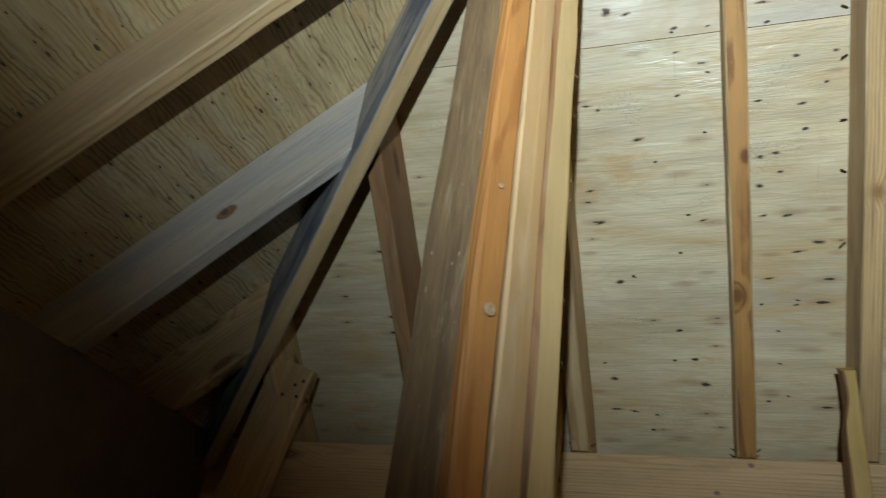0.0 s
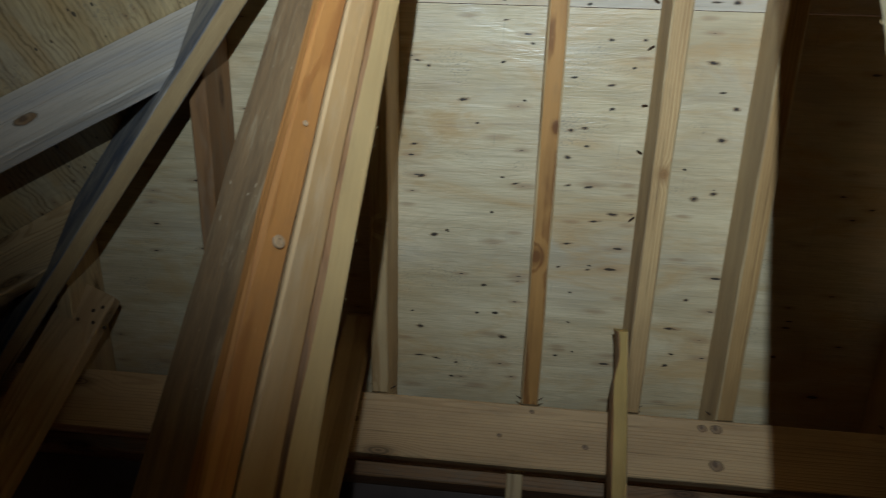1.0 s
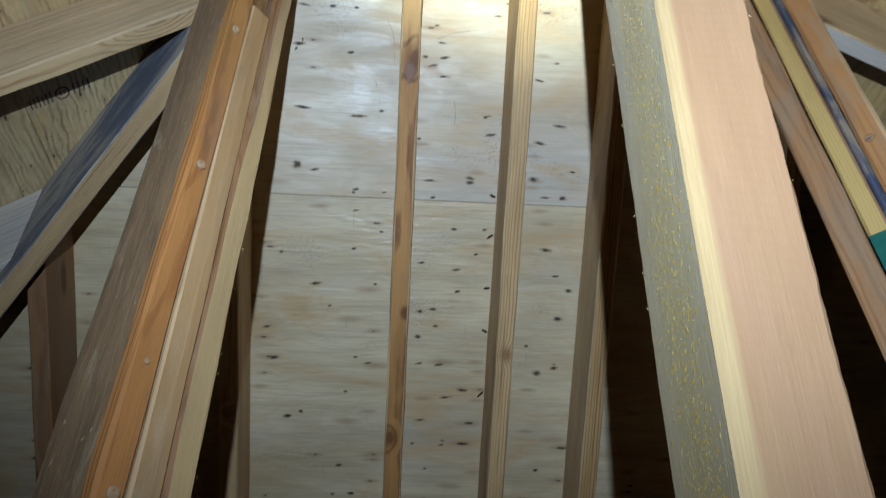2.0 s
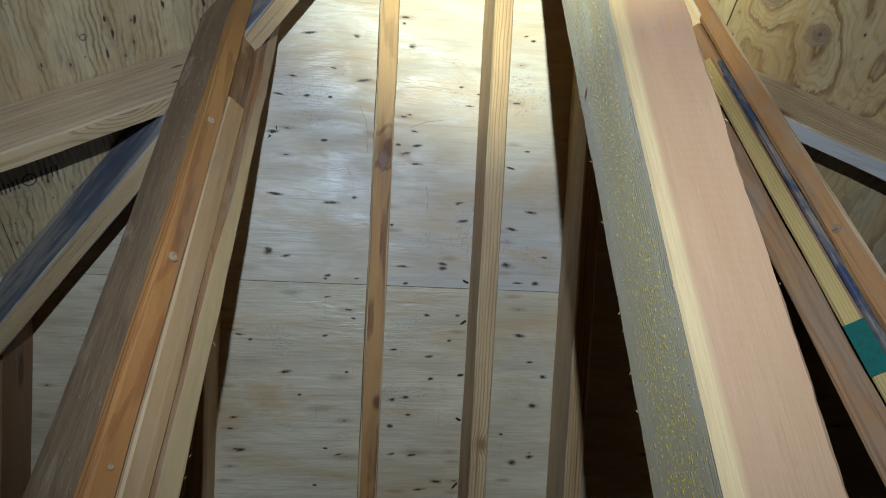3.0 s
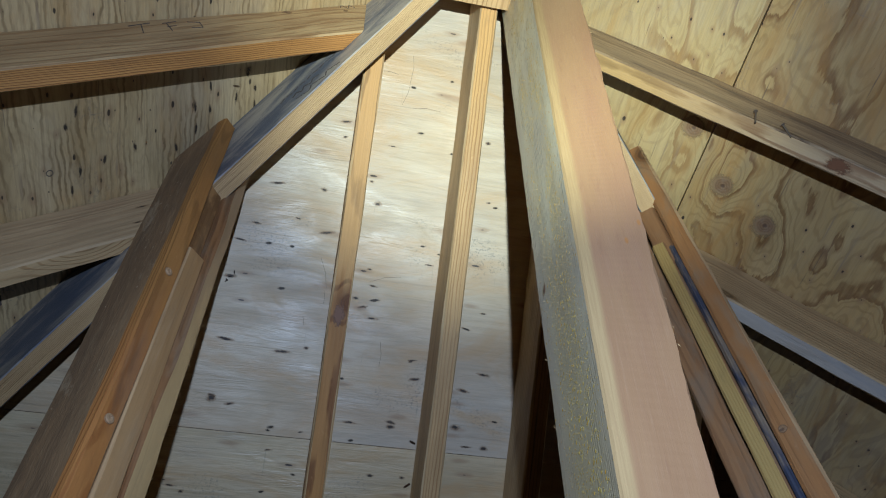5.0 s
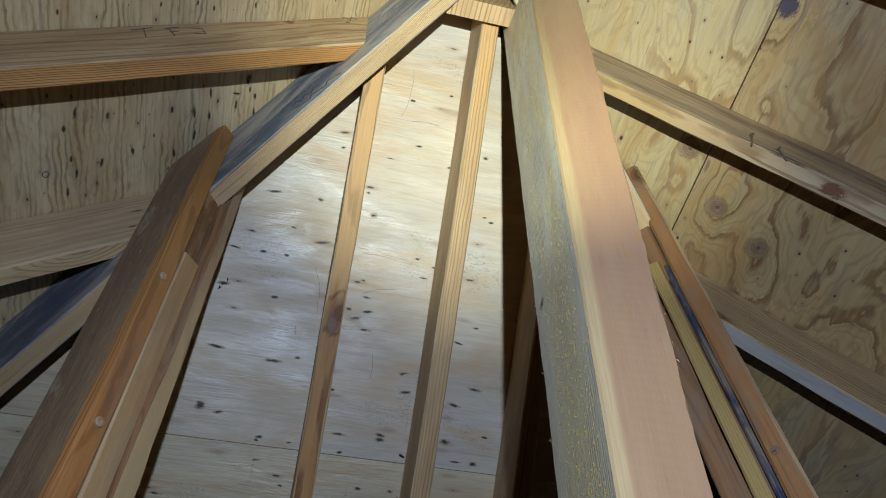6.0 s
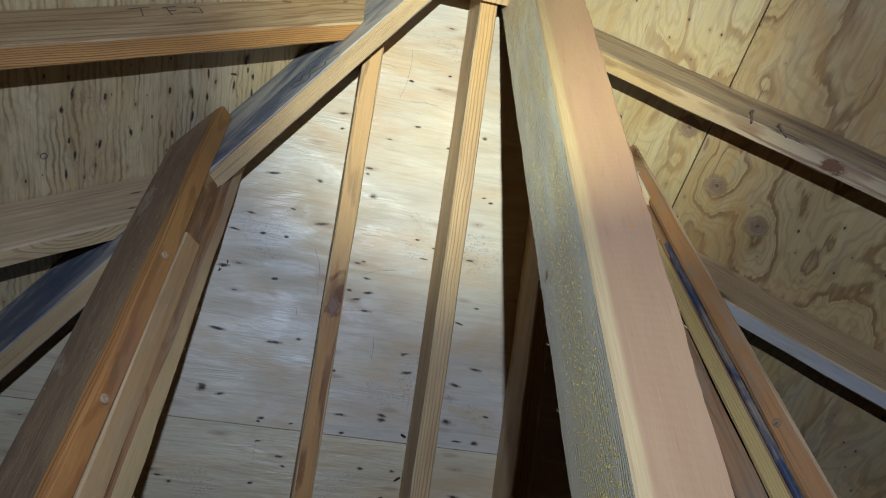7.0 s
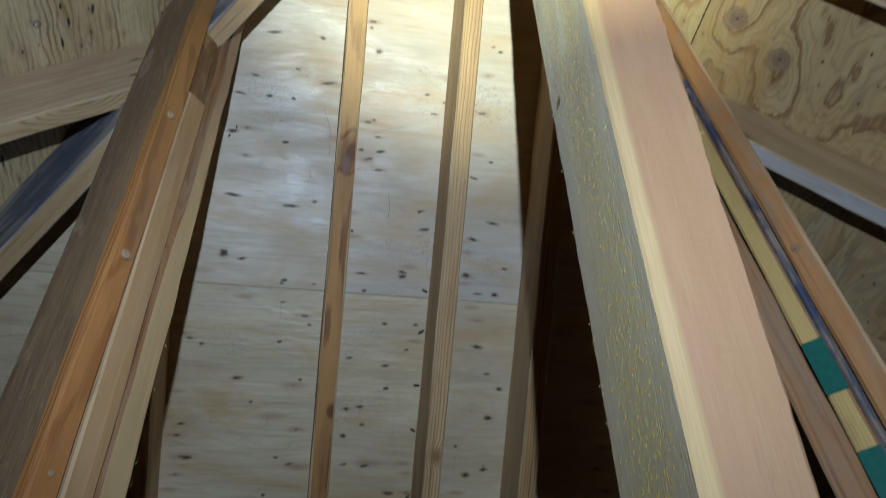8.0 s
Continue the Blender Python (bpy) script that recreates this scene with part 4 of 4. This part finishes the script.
PROP_ARRIS = {"back": ((0.289, 0.340), (0.064, -0.030)), "near": ((0.281, 0.206), (0.083, -0.035)), "far": ((0.349, 0.190), (0.074, -0.083))}


def prop_at(name, z):
    (x, y), (dx, dy) = PROP_ARRIS[name]
    return Vector((x + dx * (z - 2.3), y + dy * (z - 2.3), z))


def prop_post(z0, z1, step=0.01, ch=0.0022, sap=0.0105):
    """Rings between three sighted arrises; the fourth completes the parallelogram."""
    foot = (prop_at("back", 2.3) + prop_at("far", 2.3)) / 2 - LEAN * 2.3
    m = axes(foot, LEAN, (0.1, 0.99, 0))
    back = m.inverted()
    rings = int((z1 - z0) / step) + 1
    verts, faces, slot = [], [], []
    slots = [0, 0, 0, 1, 1, 1, 1, 0, 0]
    for i in range(rings):
        z = z0 + (z1 - z0) * i / (rings - 1)
        a, bk, f = prop_at("near", z), prop_at("back", z), prop_at("far", z)
        u, v = (f - a), (bk - a)
        wu, wv = u.length, v.length
        u, v = u / wu, v / wv
        ring = [(wu - ch, 0), (sap, 0), (ch, 0), (0, ch), (0, wv - ch), (ch, wv), (wu - ch, wv), (wu, wv - ch), (wu, ch)]
        for j, (p, q) in enumerate(ring):
            jit = noise.noise_vector(Vector((z * 14, j * 0.9, 3.3))) * 0.0016
            soft = noise.noise_vector(Vector((z * 2.0, 5.0, 1.1))) * 0.0012
            if j in (4, 5, 7, 8, 0):
                jit += noise.noise_vector(Vector((z * 70, j * 0.3, 8.1))) * 0.0010
            wild = 1.6 if j in (4, 5) else 1.1 if j in (7, 8, 0) else 0.5
            if j in (3, 4):
                jit.x = 0.0
            verts.append(back @ (a + u * (p + jit.x * wild + soft.x) + v * (q + jit.y * (wild if j in (4, 5, 6) else 0.0) + soft.y)))
    n = 9
    for i in range(rings - 1):
        for j in range(n):
            k = (j + 1) % n
            faces.append((i * n + j, i * n + k, (i + 1) * n + k, (i + 1) * n + j))
            slot.append(slots[j])
    faces += [tuple(range(n)), tuple((rings - 1) * n + j for j in range(n))]
    slot += [1, 1]
    mesh = bpy.data.meshes.new("post")
    mesh.from_pydata(verts, [], faces)
    for mat in (FIR_PINK, GREY_RESIN):
        mesh.materials.append(mat)
    for poly, s in zip(mesh.polygons, slot):
        poly.material_index = s
    share = (1.0, 0.155, 0.03, 0.0, 1.0, 1.0, 1.0, 1.0, 1.0)
    layer = mesh.uv_layers.new(name="across")
    for loop in mesh.loops:
        layer.data[loop.index].uv = (share[loop.vertex_index % n], mesh.vertices[loop.vertex_index].co.x)
    bm = bmesh.new()
    bm.from_mesh(mesh)
    bmesh.ops.recalc_face_normals(bm, faces=bm.faces)
    bm.to_mesh(mesh)
    bm.free()
    return link("post", mesh, m, None, "sawn pink fir post with resin-flecked grey side", "post")


prop = prop_post(0.0, 3.42)

# ---------------- hangers nailed beside the rafters ----------------
hang = Vector((0.03, 0.05, 1))


def hanger(at, down, wide, deep, mats, seed, label, slope=(0.0, -0.6, 1.0), lean=hang):
    at = Vector(at)
    return beam("hanger_board", at - lean * down, at, (0, 1, 0), section(wide, deep, 0.004), mats, None, (at, slope), seed=seed, wobble=0.002, label=label, category="board", group="hanger boards")


def nicked(x):
    """A thin board's section: waisted by a bark pocket below its head, the head's far corner rounded off."""
    d = 0.90 - x
    waist = 0.011 * math.exp(-((d - 0.06) / 0.045) ** 2) + 0.004 * math.exp(-((d - 0.015) / 0.02) ** 2)
    deep = 0.07 * (1.0 - 0.55 * math.exp(-max(0.0, d) / 0.022))
    w, f, c = 0.016, -0.035, 0.003
    return [(w - c, f), (-w + waist + c, f), (-w + waist, f + c), (-w + waist, f + deep - c), (-w + waist + c, f + deep), (w - c, f + deep), (w, f + deep - c), (w, f + c)]


top = Vector((0.281, 1.565, 2.255))
beam("hanger_board", top - hang * 0.9, top, (0, 1, 0), (nicked, [0, 1, 1, 2, 2, 3, 3, 3]), [YELLOW, FIR_BROWN, RAFTER_GREY, RAFTER_GREY, YELLOW], None, (top, (0.0, -0.25, 1.0)), wobble=0.0015, seed=81, step=0.012,
     label="thin yellow board with a bark nick beside the central rafter", category="board", group="hanger boards")
hanger((-0.312, 1.60, 2.27), 0.9, 0.07, 0.036, [RAFTER_GREY], 82, "brown board hanging beside a jack rafter", lean=Vector((0.05, 0.0, 1)))
corner = hanger((-0.965, 1.58, 2.275), 0.9, 0.125, 0.036, [PINE_CREAM], 83, "dim board nailed beside the corner jack rafter", (0.35, 0, 1), Vector((0.2, 0.0, 1)))
for k, (x, z) in enumerate(((-0.945, 2.215), (-0.925, 2.225), (-0.935, 2.185), (-0.905, 2.175), (-0.975, 2.19))):
    link("nail", NAIL_HEAD, towards((x, 1.5615, z), (0.1, -1, 0.1)), corner, "dark nail head")

# ---------------- nails, knots and marks ----------------


def lens(name, long, tall, mat, sides=16, lift=0.0005):
    """A thin stain lying on a face, long along local x; u and v run from -1 to 1 across it."""
    mesh = bpy.data.meshes.new(name)
    turn = [2 * math.pi * k / sides for k in range(sides)]
    unit = [(math.cos(t), math.sin(t)) for t in turn] + [(0.0, 0.0)]
    mesh.from_pydata([(long * x, tall * y, -lift) for x, y in unit], [], [(k, (k + 1) % sides, sides) for k in range(sides)])
    mesh.materials.append(mat)
    layer = mesh.uv_layers.new(name="across")
    for loop in mesh.loops:
        layer.data[loop.index].uv = unit[loop.vertex_index]
    return mesh


def on_slope(slope, x, y, turn=0.0):
    height, along, rise = SLOPES[slope]
    m = axes((x, y, height(x, y)), along, along.cross(rise))
    return m @ pose(0, 0, 0, 0, 0, turn)


LENSES = [lens("knot", l, t, m) for l, t, m in ((0.020, 0.006, MARK), (0.012, 0.0055, MARK_BLACK), (0.026, 0.005, MARK), (0.010, 0.005, MARK_BLACK), (0.015, 0.0045, MARK_BLACK), (0.016, 0.009, MARK))]
STREAKS = [lens("knot", l, t, MARK_BLACK) for l, t in ((0.026, 0.008), (0.018, 0.009), (0.032, 0.007))]
UPPER = [(-0.14, 1.05), (-0.10, 1.06), (-0.13, 0.80), (-0.07, 0.80), (-0.02, 0.80), (-0.10, 0.77), (-0.07, 0.70), (0.03, 0.70), (0.05, 0.77), (0.15, 0.71), (0.26, 0.77),
         (0.30, 0.78), (0.28, 0.80), (0.17, 0.87), (0.17, 0.90), (0.27, 0.96), (0.28, 0.99), (0.15, 1.07), (0.24, 1.07), (-0.01, 1.09), (0.38, 1.06), (0.41, 1.09), (0.45, 1.09),
         (0.39, 1.00), (0.43, 0.97), (-0.03, 0.87), (-0.01, 0.97), (0.04, 0.96), (-0.13, 0.96), (-0.14, 0.86)]
LOWER = [(0.05, 1.16), (-0.01, 1.19), (-0.17, 1.20), (0.21, 1.15), (0.14, 1.21), (0.42, 1.18), (0.04, 1.25), (-0.06, 1.29), (-0.20, 1.33), (0.14, 1.34), (0.18, 1.32), (0.17, 1.29),
         (0.00, 1.38), (0.03, 1.39), (0.19, 1.39), (0.48, 1.25), (-0.15, 1.49), (-0.12, 1.48), (-0.03, 1.58), (-0.18, 1.67), (-0.10, 1.77), (-0.18, 1.73), (-0.09, 1.74), (0.02, 1.68),
         (-0.20, 1.64), (0.46, 1.30), (0.42, 1.40), (0.46, 1.39), (0.22, 1.22), (0.21, 1.53), (0.19, 1.70), (0.15, 1.71), (0.42, 1.69), (0.67, 1.61), (0.65, 1.68)]
UPPER += [(0.123, 1.002), (0.467, 1.045), (0.053, 1.093), (0.159, 1.098), (0.129, 0.87), (0.414, 0.869), (0.379, 0.898)]
LOWER += [(-0.194, 1.192), (-0.182, 1.386), (-0.093, 1.252), (0.146, 1.388), (0.263, 1.192), (0.225, 1.258), (0.14, 1.536), (0.173, 1.641), (-0.139, 1.734), (-0.043, 1.635), (0.0, 1.633), (0.41, 1.713), (0.407, 1.64), (0.435, 1.583), (0.154, 1.492), (0.25, 1.435), (-0.008, 1.125), (0.279, 1.149), (0.447, 1.225)]
dice = random.Random(4)
for parent, places in ((ply_top, UPPER), (ply_low, LOWER)):
    for x, y in places:
        grow = dice.uniform(0.6, 1.15)
        link("knot", dice.choice(LENSES), on_slope("mid", x, y, dice.uniform(-12, 12)) @ Matrix.Diagonal((grow, grow, 1, 1)), parent)
FINE = [(0.057, 0.58), (0.059, 0.606), (0.165, 0.609), (0.224, 0.579), (0.28, 0.48), (0.299, 0.606), (0.38, 0.577), (0.397, 0.68), (0.414, 0.687), (0.195, 0.502), (-0.016, 0.753), (0.13, 0.674), (0.266, 0.962), (0.151, 0.82), (0.163, 0.847), (0.147, 0.883), (-0.015, 1.095), (0.239, 1.063), (-0.181, 1.384), (0.173, 1.291), (0.142, 1.295), (0.392, 1.351), (0.46, 1.383), (0.19, 1.389), (-0.12, 1.482), (-0.02, 1.443), (0.212, 1.449), (0.207, 1.538), (0.171, 1.583), (0.406, 1.639), (0.408, 1.715), (0.652, 1.68), (-0.139, 1.734)]
for x, y in FINE:
    grow = dice.uniform(0.45, 0.9)
    link("knot", dice.choice(LENSES), on_slope("mid", x, y, dice.uniform(-15, 15)) @ Matrix.Diagonal((grow, grow, 1, 1)), ply_low if y > JOIN_Y else ply_top)
STROKES = [(-0.435, 0.55), (-0.42, 0.52), (-0.42, 0.645), (-0.385, 0.63), (-0.34, 0.615), (-0.275, 0.635), (-0.433, 0.683), (-0.243, 0.60), (-0.245, 0.55), (-0.22, 0.51), (-0.22, 0.56),
           (-0.157, 0.494), (-0.142, 0.528), (-0.141, 0.567), (-0.175, 0.543)]
for x, y in STROKES:
    link("knot", dice.choice(STREAKS), on_slope("left", x, y, dice.uniform(-10, 10)) @ Matrix.Diagonal((0.68, 0.68, 1, 1)), ply_left)
DISC = lens("knot", 0.036, 0.034, KNOT_RINGS, 24)
for x, y, turn in ((0.886, 0.524, 20), (0.975, 0.566, -15), (0.803, 0.43, 40)):
    link("knot", DISC, on_slope("right", x, y, turn), ply_right2 if x > JOIN_R else ply_right, "round brown ringed knot")
link("knot", lens("knot", 0.036, 0.030, MARK_PURPLE), on_slope("right", 0.848, 0.090, 25), ply_right2, "dark purple mould-stained knot")
# nail points through the straw slope
for k in range(22):
    x, y = dice.uniform(-0.9, 0.1), dice.uniform(-0.1, 1.0)
    if x + y < VAL_L - 0.12:
        m = on_slope("left", x, y)
        link("nail", NAIL_TIP, towards(m.translation, m.to_3x3() @ Vector((dice.uniform(-0.9, 0.9), dice.uniform(-0.9, 0.9), -1))), ply_left if x > JOIN_L else roof_left)

# nails that missed the central rafter
for y, tilt in ((1.093, 0.5), (1.158, -0.3), (1.25, 0.2), (1.328, 0.7), (1.438, -0.4)):
    m = on_slope("mid", 0.297, y)
    link("nail", NAIL_TIP, towards(m.translation, m.to_3x3() @ Vector((0.9, tilt, -1.0))) @ Matrix.Diagonal((1.6, 1.6, 1.3, 1)), ply_low if y > JOIN_Y else ply_top, "rusty nail point")


def toenail(rafter_ob, at, way):
    link("nail", BENT_NAIL, towards(Vector(at), way), rafter_ob, "bent brown nail")


RAFTERS = [o for o in bpy.data.objects if o.get("category") == "rafter"]
for o in RAFTERS:
    m = WORLD[o.name]
    if m.translation.y > 1.2 and abs(m.translation.x) < 1.0 and "end" in o.get("group", ""):
        x = m.translation.x
        for side in (-1, 1):
            link("nail", NAIL_TIP, towards((x + side * 0.0185, 1.70, PLATE_Z + 0.022), (side * 0.9, -0.4, 0.5)), o, "dark toe nail")
near = min((o for o in RAFTERS if "figured" in o.get("group", "")), key=lambda o: abs(WORLD[o.name].translation.y - 0.335))
golden = min((o for o in RAFTERS if "end" in o.get("group", "")), key=lambda o: abs(WORLD[o.name].translation.x - 0.094))
link("knot", lens("knot", 0.034, 0.018, KNOT_PATCH), WORLD[golden.name] @ Matrix.Translation((1.175, 0.0, -DEEP / 2 - 0.001)), golden, "dark red-brown patch in the grain")
link("knot", lens("knot", 0.036, 0.022, KNOT_PATCH), WORLD[near.name] @ Matrix.Translation((1.133, 0.002, -DEEP / 2 - 0.001)), near, "red-brown knot")
toenail(near, (0.812, 0.318, 2.965), (0.22, -0.5, 1.0))
toenail(near, (0.868, 0.318, 2.925), (-0.45, -0.45, 0.9))


def scribble(name, m, lines, mat, parent, label, wide=0.0016):
    """Thin strokes lying on a face: lines of (x0, y0, x1, y1) in the axes m, whose local z leaves the face."""
    mesh = bpy.data.meshes.new(name)
    verts, faces = [], []
    for x0, y0, x1, y1 in lines:
        a, b = Vector((x0, y0, 0.0)), Vector((x1, y1, 0.0))
        side = Vector((-(b - a).y, (b - a).x, 0)).normalized() * wide / 2
        k = len(verts)
        for z in (-0.0003, 0.0004):
            verts += [tuple(p + Vector((0, 0, z))) for p in (a - side, b - side, b + side, a + side)]
        faces += [tuple(k + i for i in f) for f in ((3, 2, 1, 0), (4, 5, 6, 7), (0, 1, 5, 4), (1, 2, 6, 5), (2, 3, 7, 6), (3, 0, 4, 7))]
    mesh.from_pydata(verts, [], faces)
    mesh.materials.append(mat)
    return link(name, mesh, m, parent, label)


first = min((o for o in RAFTERS if "straw" in o.get("group", "") and "jack" in o.get("group", "")), key=lambda o: abs(WORLD[o.name].translation.y - 0.384))
rise_l = Vector((1, 0, S)).normalized()
face = axes((-0.316, 0.3638, 2.998), rise_l, (0, -1, 0))
scribble("pencil_mark", face, [(0, -0.012, 0.012, 0.022), (-0.012, 0.020, 0.030, 0.026), (0.052, -0.014, 0.058, 0.022), (0.050, 0.020, 0.078, 0.024), (0.052, 0.004, 0.070, 0.006),
                               (0.092, -0.008, 0.112, -0.012), (0.112, -0.012, 0.118, 0.012), (0.118, 0.012, 0.096, 0.018)], INK, first, "thin pencilled strokes")
face = axes((0.010, 0.3638, 3.318), rise_l, (0, -1, 0))
scribble("pencil_mark", face, [(0, 0, 0.012, 0.014), (0.012, 0.014, 0.016, -0.006), (0.016, -0.006, 0.030, 0.010), (0.030, 0.010, 0.036, -0.004)], INK, first, "thin pencilled strokes")
hips = [o for o in bpy.data.objects if o.get("category") == "hip rafter"]
left_hip = min(hips, key=lambda o: WORLD[o.name].translation.x)
face = axes((-0.053 - 0.0011, 0.483 - 0.0011, 3.085), Vector((1, -1, S)), (-1, -1, 0))
scribble("pencil_mark", face, [(0, 0, 0.014, 0.010), (0.014, 0.010, 0.022, -0.008), (0.022, -0.008, 0.034, 0.008), (0.034, 0.008, 0.046, -0.010), (0.046, -0.010, 0.056, 0.006), (0.056, 0.006, 0.070, -0.004)]
         + [(0.018 * k - 0.02, 0.030 + 0.007 * (k % 2), 0.018 * k - 0.006, 0.030 + 0.007 * ((k + 1) % 2)) for k in range(9)] + [(0.014 * k, -0.022 - 0.009 * (k % 3), 0.014 * k + 0.012, -0.022 - 0.009 * ((k + 1) % 3)) for k in range(8)], INK, left_hip, "thin pencilled strokes", 0.0026)
# an ink stamp that cannot be read, on the straw slope
stamp = on_slope("left", -0.585, 0.893) @ pose(0, 0, -0.0002, 180, 0, 0)
ring = [(0.013 * math.cos(a), 0.013 * math.sin(a), 0.013 * math.cos(a + 0.45), 0.013 * math.sin(a + 0.45)) for a in [0.4488 * k for k in range(14)]]
scribble("ink_stamp", stamp, ring + [(-0.004, -0.005, 0.005, -0.004), (-0.004, 0.003, 0.005, 0.004)] + [(-0.012, 0.022 + 0.008 * k, 0.014 - 0.003 * (k % 3), 0.022 + 0.008 * k) for k in range(6)]
         + [(-0.012, -0.022 - 0.010 * k, 0.012, -0.024 - 0.010 * k) for k in range(4)], INK, ply_left, "smudged dark ink stamp", 0.0032)

# splinters on the prop's rough edge and a tuft of bark on the sheathing
for k in range(18):
    z = dice.uniform(1.95, 3.2)
    at = prop_at("back", z)
    size = dice.uniform(0.1, 0.28)
    way = Vector((-0.5 + dice.uniform(-0.4, 0.3), dice.uniform(-0.4, 0.3), dice.choice((-1, 1)) * 1.2))
    link("splinter", NAIL_CHIP, towards(at, way) @ Matrix.Diagonal((size, size, size, 1)), prop)
link("knot", lens("knot", 0.013, 0.007, KNOT_PATCH), axes((0.2862, 0.3076, 2.3314), LEAN, (-0.99, 0.05, 0.15)), prop, "small orange branch stub in the grey side")
for k in range(14):
    z = dice.uniform(1.95, 3.1)
    size = dice.uniform(0.1, 0.22)
    way = Vector((0.4 + dice.uniform(-0.2, 0.4), dice.uniform(-0.3, 0.2), dice.choice((-1, 1)) * 1.2))
    link("splinter", NAIL_CHIP, towards(prop_at("far", z), way) @ Matrix.Diagonal((size, size, size, 1)), prop)
link("splinter", NAIL_CHIP, towards((0.252, 0.343, 1.752), (-0.45, 0, -0.82)) @ Matrix.Diagonal((0.7, 0.7, 3.0, 1)), prop)
ragged_edge = FOOT_L + E_L * 3 * PLY
for k in range(22):
    z = dice.uniform(1.6, 2.95)
    size = dice.uniform(0.12, 0.32)
    link("splinter", NAIL_CHIP, towards((ragged_edge.x, ragged_edge.y, z), (0.4 + dice.uniform(-0.2, 0.4), 0.3, dice.choice((-1, 1)) * 1.1)) @ Matrix.Diagonal((size, size, size, 1)), post_left)
for k in range(4):
    m = on_slope("mid", -0.136 + dice.uniform(-0.012, 0.012), 0.861 + dice.uniform(-0.01, 0.01))
    link("bark_shred", BARK_CHIP, towards(m.translation, m.to_3x3() @ Vector((dice.uniform(-1, 1), dice.uniform(-1, 1), -0.5))), ply_top, "dark shred of bark")

# knots, nails and scratches on the rafters' faces and the sheathing
straw = sorted((o for o in RAFTERS if "jack rafters of the straw" in o.get("group", "")), key=lambda o: WORLD[o.name].translation.y)
AMBER = lens("knot", 0.017, 0.010, KNOT_RINGS, 18)
for k, y, x, z, shape, size in ((1, 0.7185, -0.316, 2.982, LENSES[2], 0.8), (1, 0.7185, -0.308, 2.928, LENSES[0], 0.8), (0, 0.3645, -0.093, 3.228, AMBER, 0.9), (0, 0.3645, 0.019, 3.306, AMBER, 0.7),
                                (2, 1.0925, -0.922, 2.413, AMBER, 2.0)):
    link("knot", shape, axes((x, y - 0.0002, z), rise_l, (0, 1, 0)) @ Matrix.Diagonal((size, size, 1, 1)), straw[k], "brown knot")
for k, x, z, way in ((1, -0.400, 3.006, (0.5, -1.0, -0.4)), (1, -0.560, 2.865, (-0.4, -1.0, 0.2)), (0, -0.62, 2.80, (0.3, -1.0, 0.5))):
    link("nail", NAIL_TIP, towards((x, WORLD[straw[k].name].translation.y - 0.0185, z), way) @ Matrix.Diagonal((1.5, 1.5, 1.4, 1)), straw[k], "rusty nail point")
tall_right = [o for o in bpy.data.objects if o.name.startswith("side_board") and o.parent == post_right and "knot" in o.get("label", "")]
for o in tall_right:
    link("knot", AMBER, axes(Vector((0.6985, 0.5205, 2.375)) - G_R * 0.0004, (0, 0, 1), G_R) @ Matrix.Diagonal((0.55, 0.9, 1, 1)), o, "small brown ringed knot")
ROUND = lens("knot", 0.016, 0.015, MARK, 18)
link("knot", ROUND, on_slope("mid", -0.138, 1.054), ply_top, "round dark knot")
link("knot", ROUND, on_slope("left", -0.156, 0.484), ply_left, "round dark knot")
link("splinter", NAIL_CHIP, towards(on_slope("left", -0.322, 0.608).translation, (0.2, -0.3, -0.9)) @ Matrix.Diagonal((1.0, 1.0, 1.6, 1)), ply_left, "pale splinter")
loop_mark = [(0.006 * math.cos(a), 0.006 * math.sin(a), 0.006 * math.cos(a + 0.63), 0.006 * math.sin(a + 0.63)) for a in [0.6283 * k for k in range(10)]]
scribble("ring_mark", on_slope("left", -0.461, 0.637) @ pose(0, 0, -0.0002, 180, 0, 0), loop_mark, INK, ply_left, "small dark ring mark", 0.0016)


def scratches(slope, lines, parent, wide=0.0008):
    """Fine dark scratches over the sheathing between plan points."""
    for x0, y0, x1, y1 in lines:
        m = on_slope(slope, x0, y0) @ pose(0, 0, -0.0002, 180, 0, 0)
        height = SLOPES[slope][0]
        end = m.inverted() @ Vector((x1, y1, height(x1, y1)))
        half = Vector((end.x * 0.5 - end.y * 0.06, end.y * 0.5 + end.x * 0.06, 0))
        scribble("scratch", m, [(0, 0, half.x, half.y), (half.x, half.y, end.x, end.y)], SCRATCH, parent, "thin dark scratch", wide)


scratches("mid", [(0.044, 0.812, 0.064, 0.86), (0.154, 0.841, 0.222, 0.826), (0.024, 0.911, 0.027, 0.924), (0.195, 0.936, 0.199, 0.976), (0.06, 0.864, 0.063, 0.886),
                  (0.185, 0.447, 0.187, 0.486), (0.187, 0.486, 0.174, 0.535), (0.122, 0.482, 0.157, 0.484), (0.2, 0.538, 0.26, 0.536)], ply_top)
for x, z, size in ((0.475, 2.085, 0.9), (0.505, 2.085, 1.1), (0.500, 2.005, 1.3), (0.10, 2.09, 0.5), (0.03, 2.03, 0.5), (0.22, 2.02, 0.6), (-0.30, 2.04, 0.7)):
    link("knot", AMBER, axes((x, PLATE_Y - 0.0002, z), (1, 0, 0), (0, 1, 0)) @ Matrix.Diagonal((size, size * 1.3, 1, 1)), plate, "brown knot")
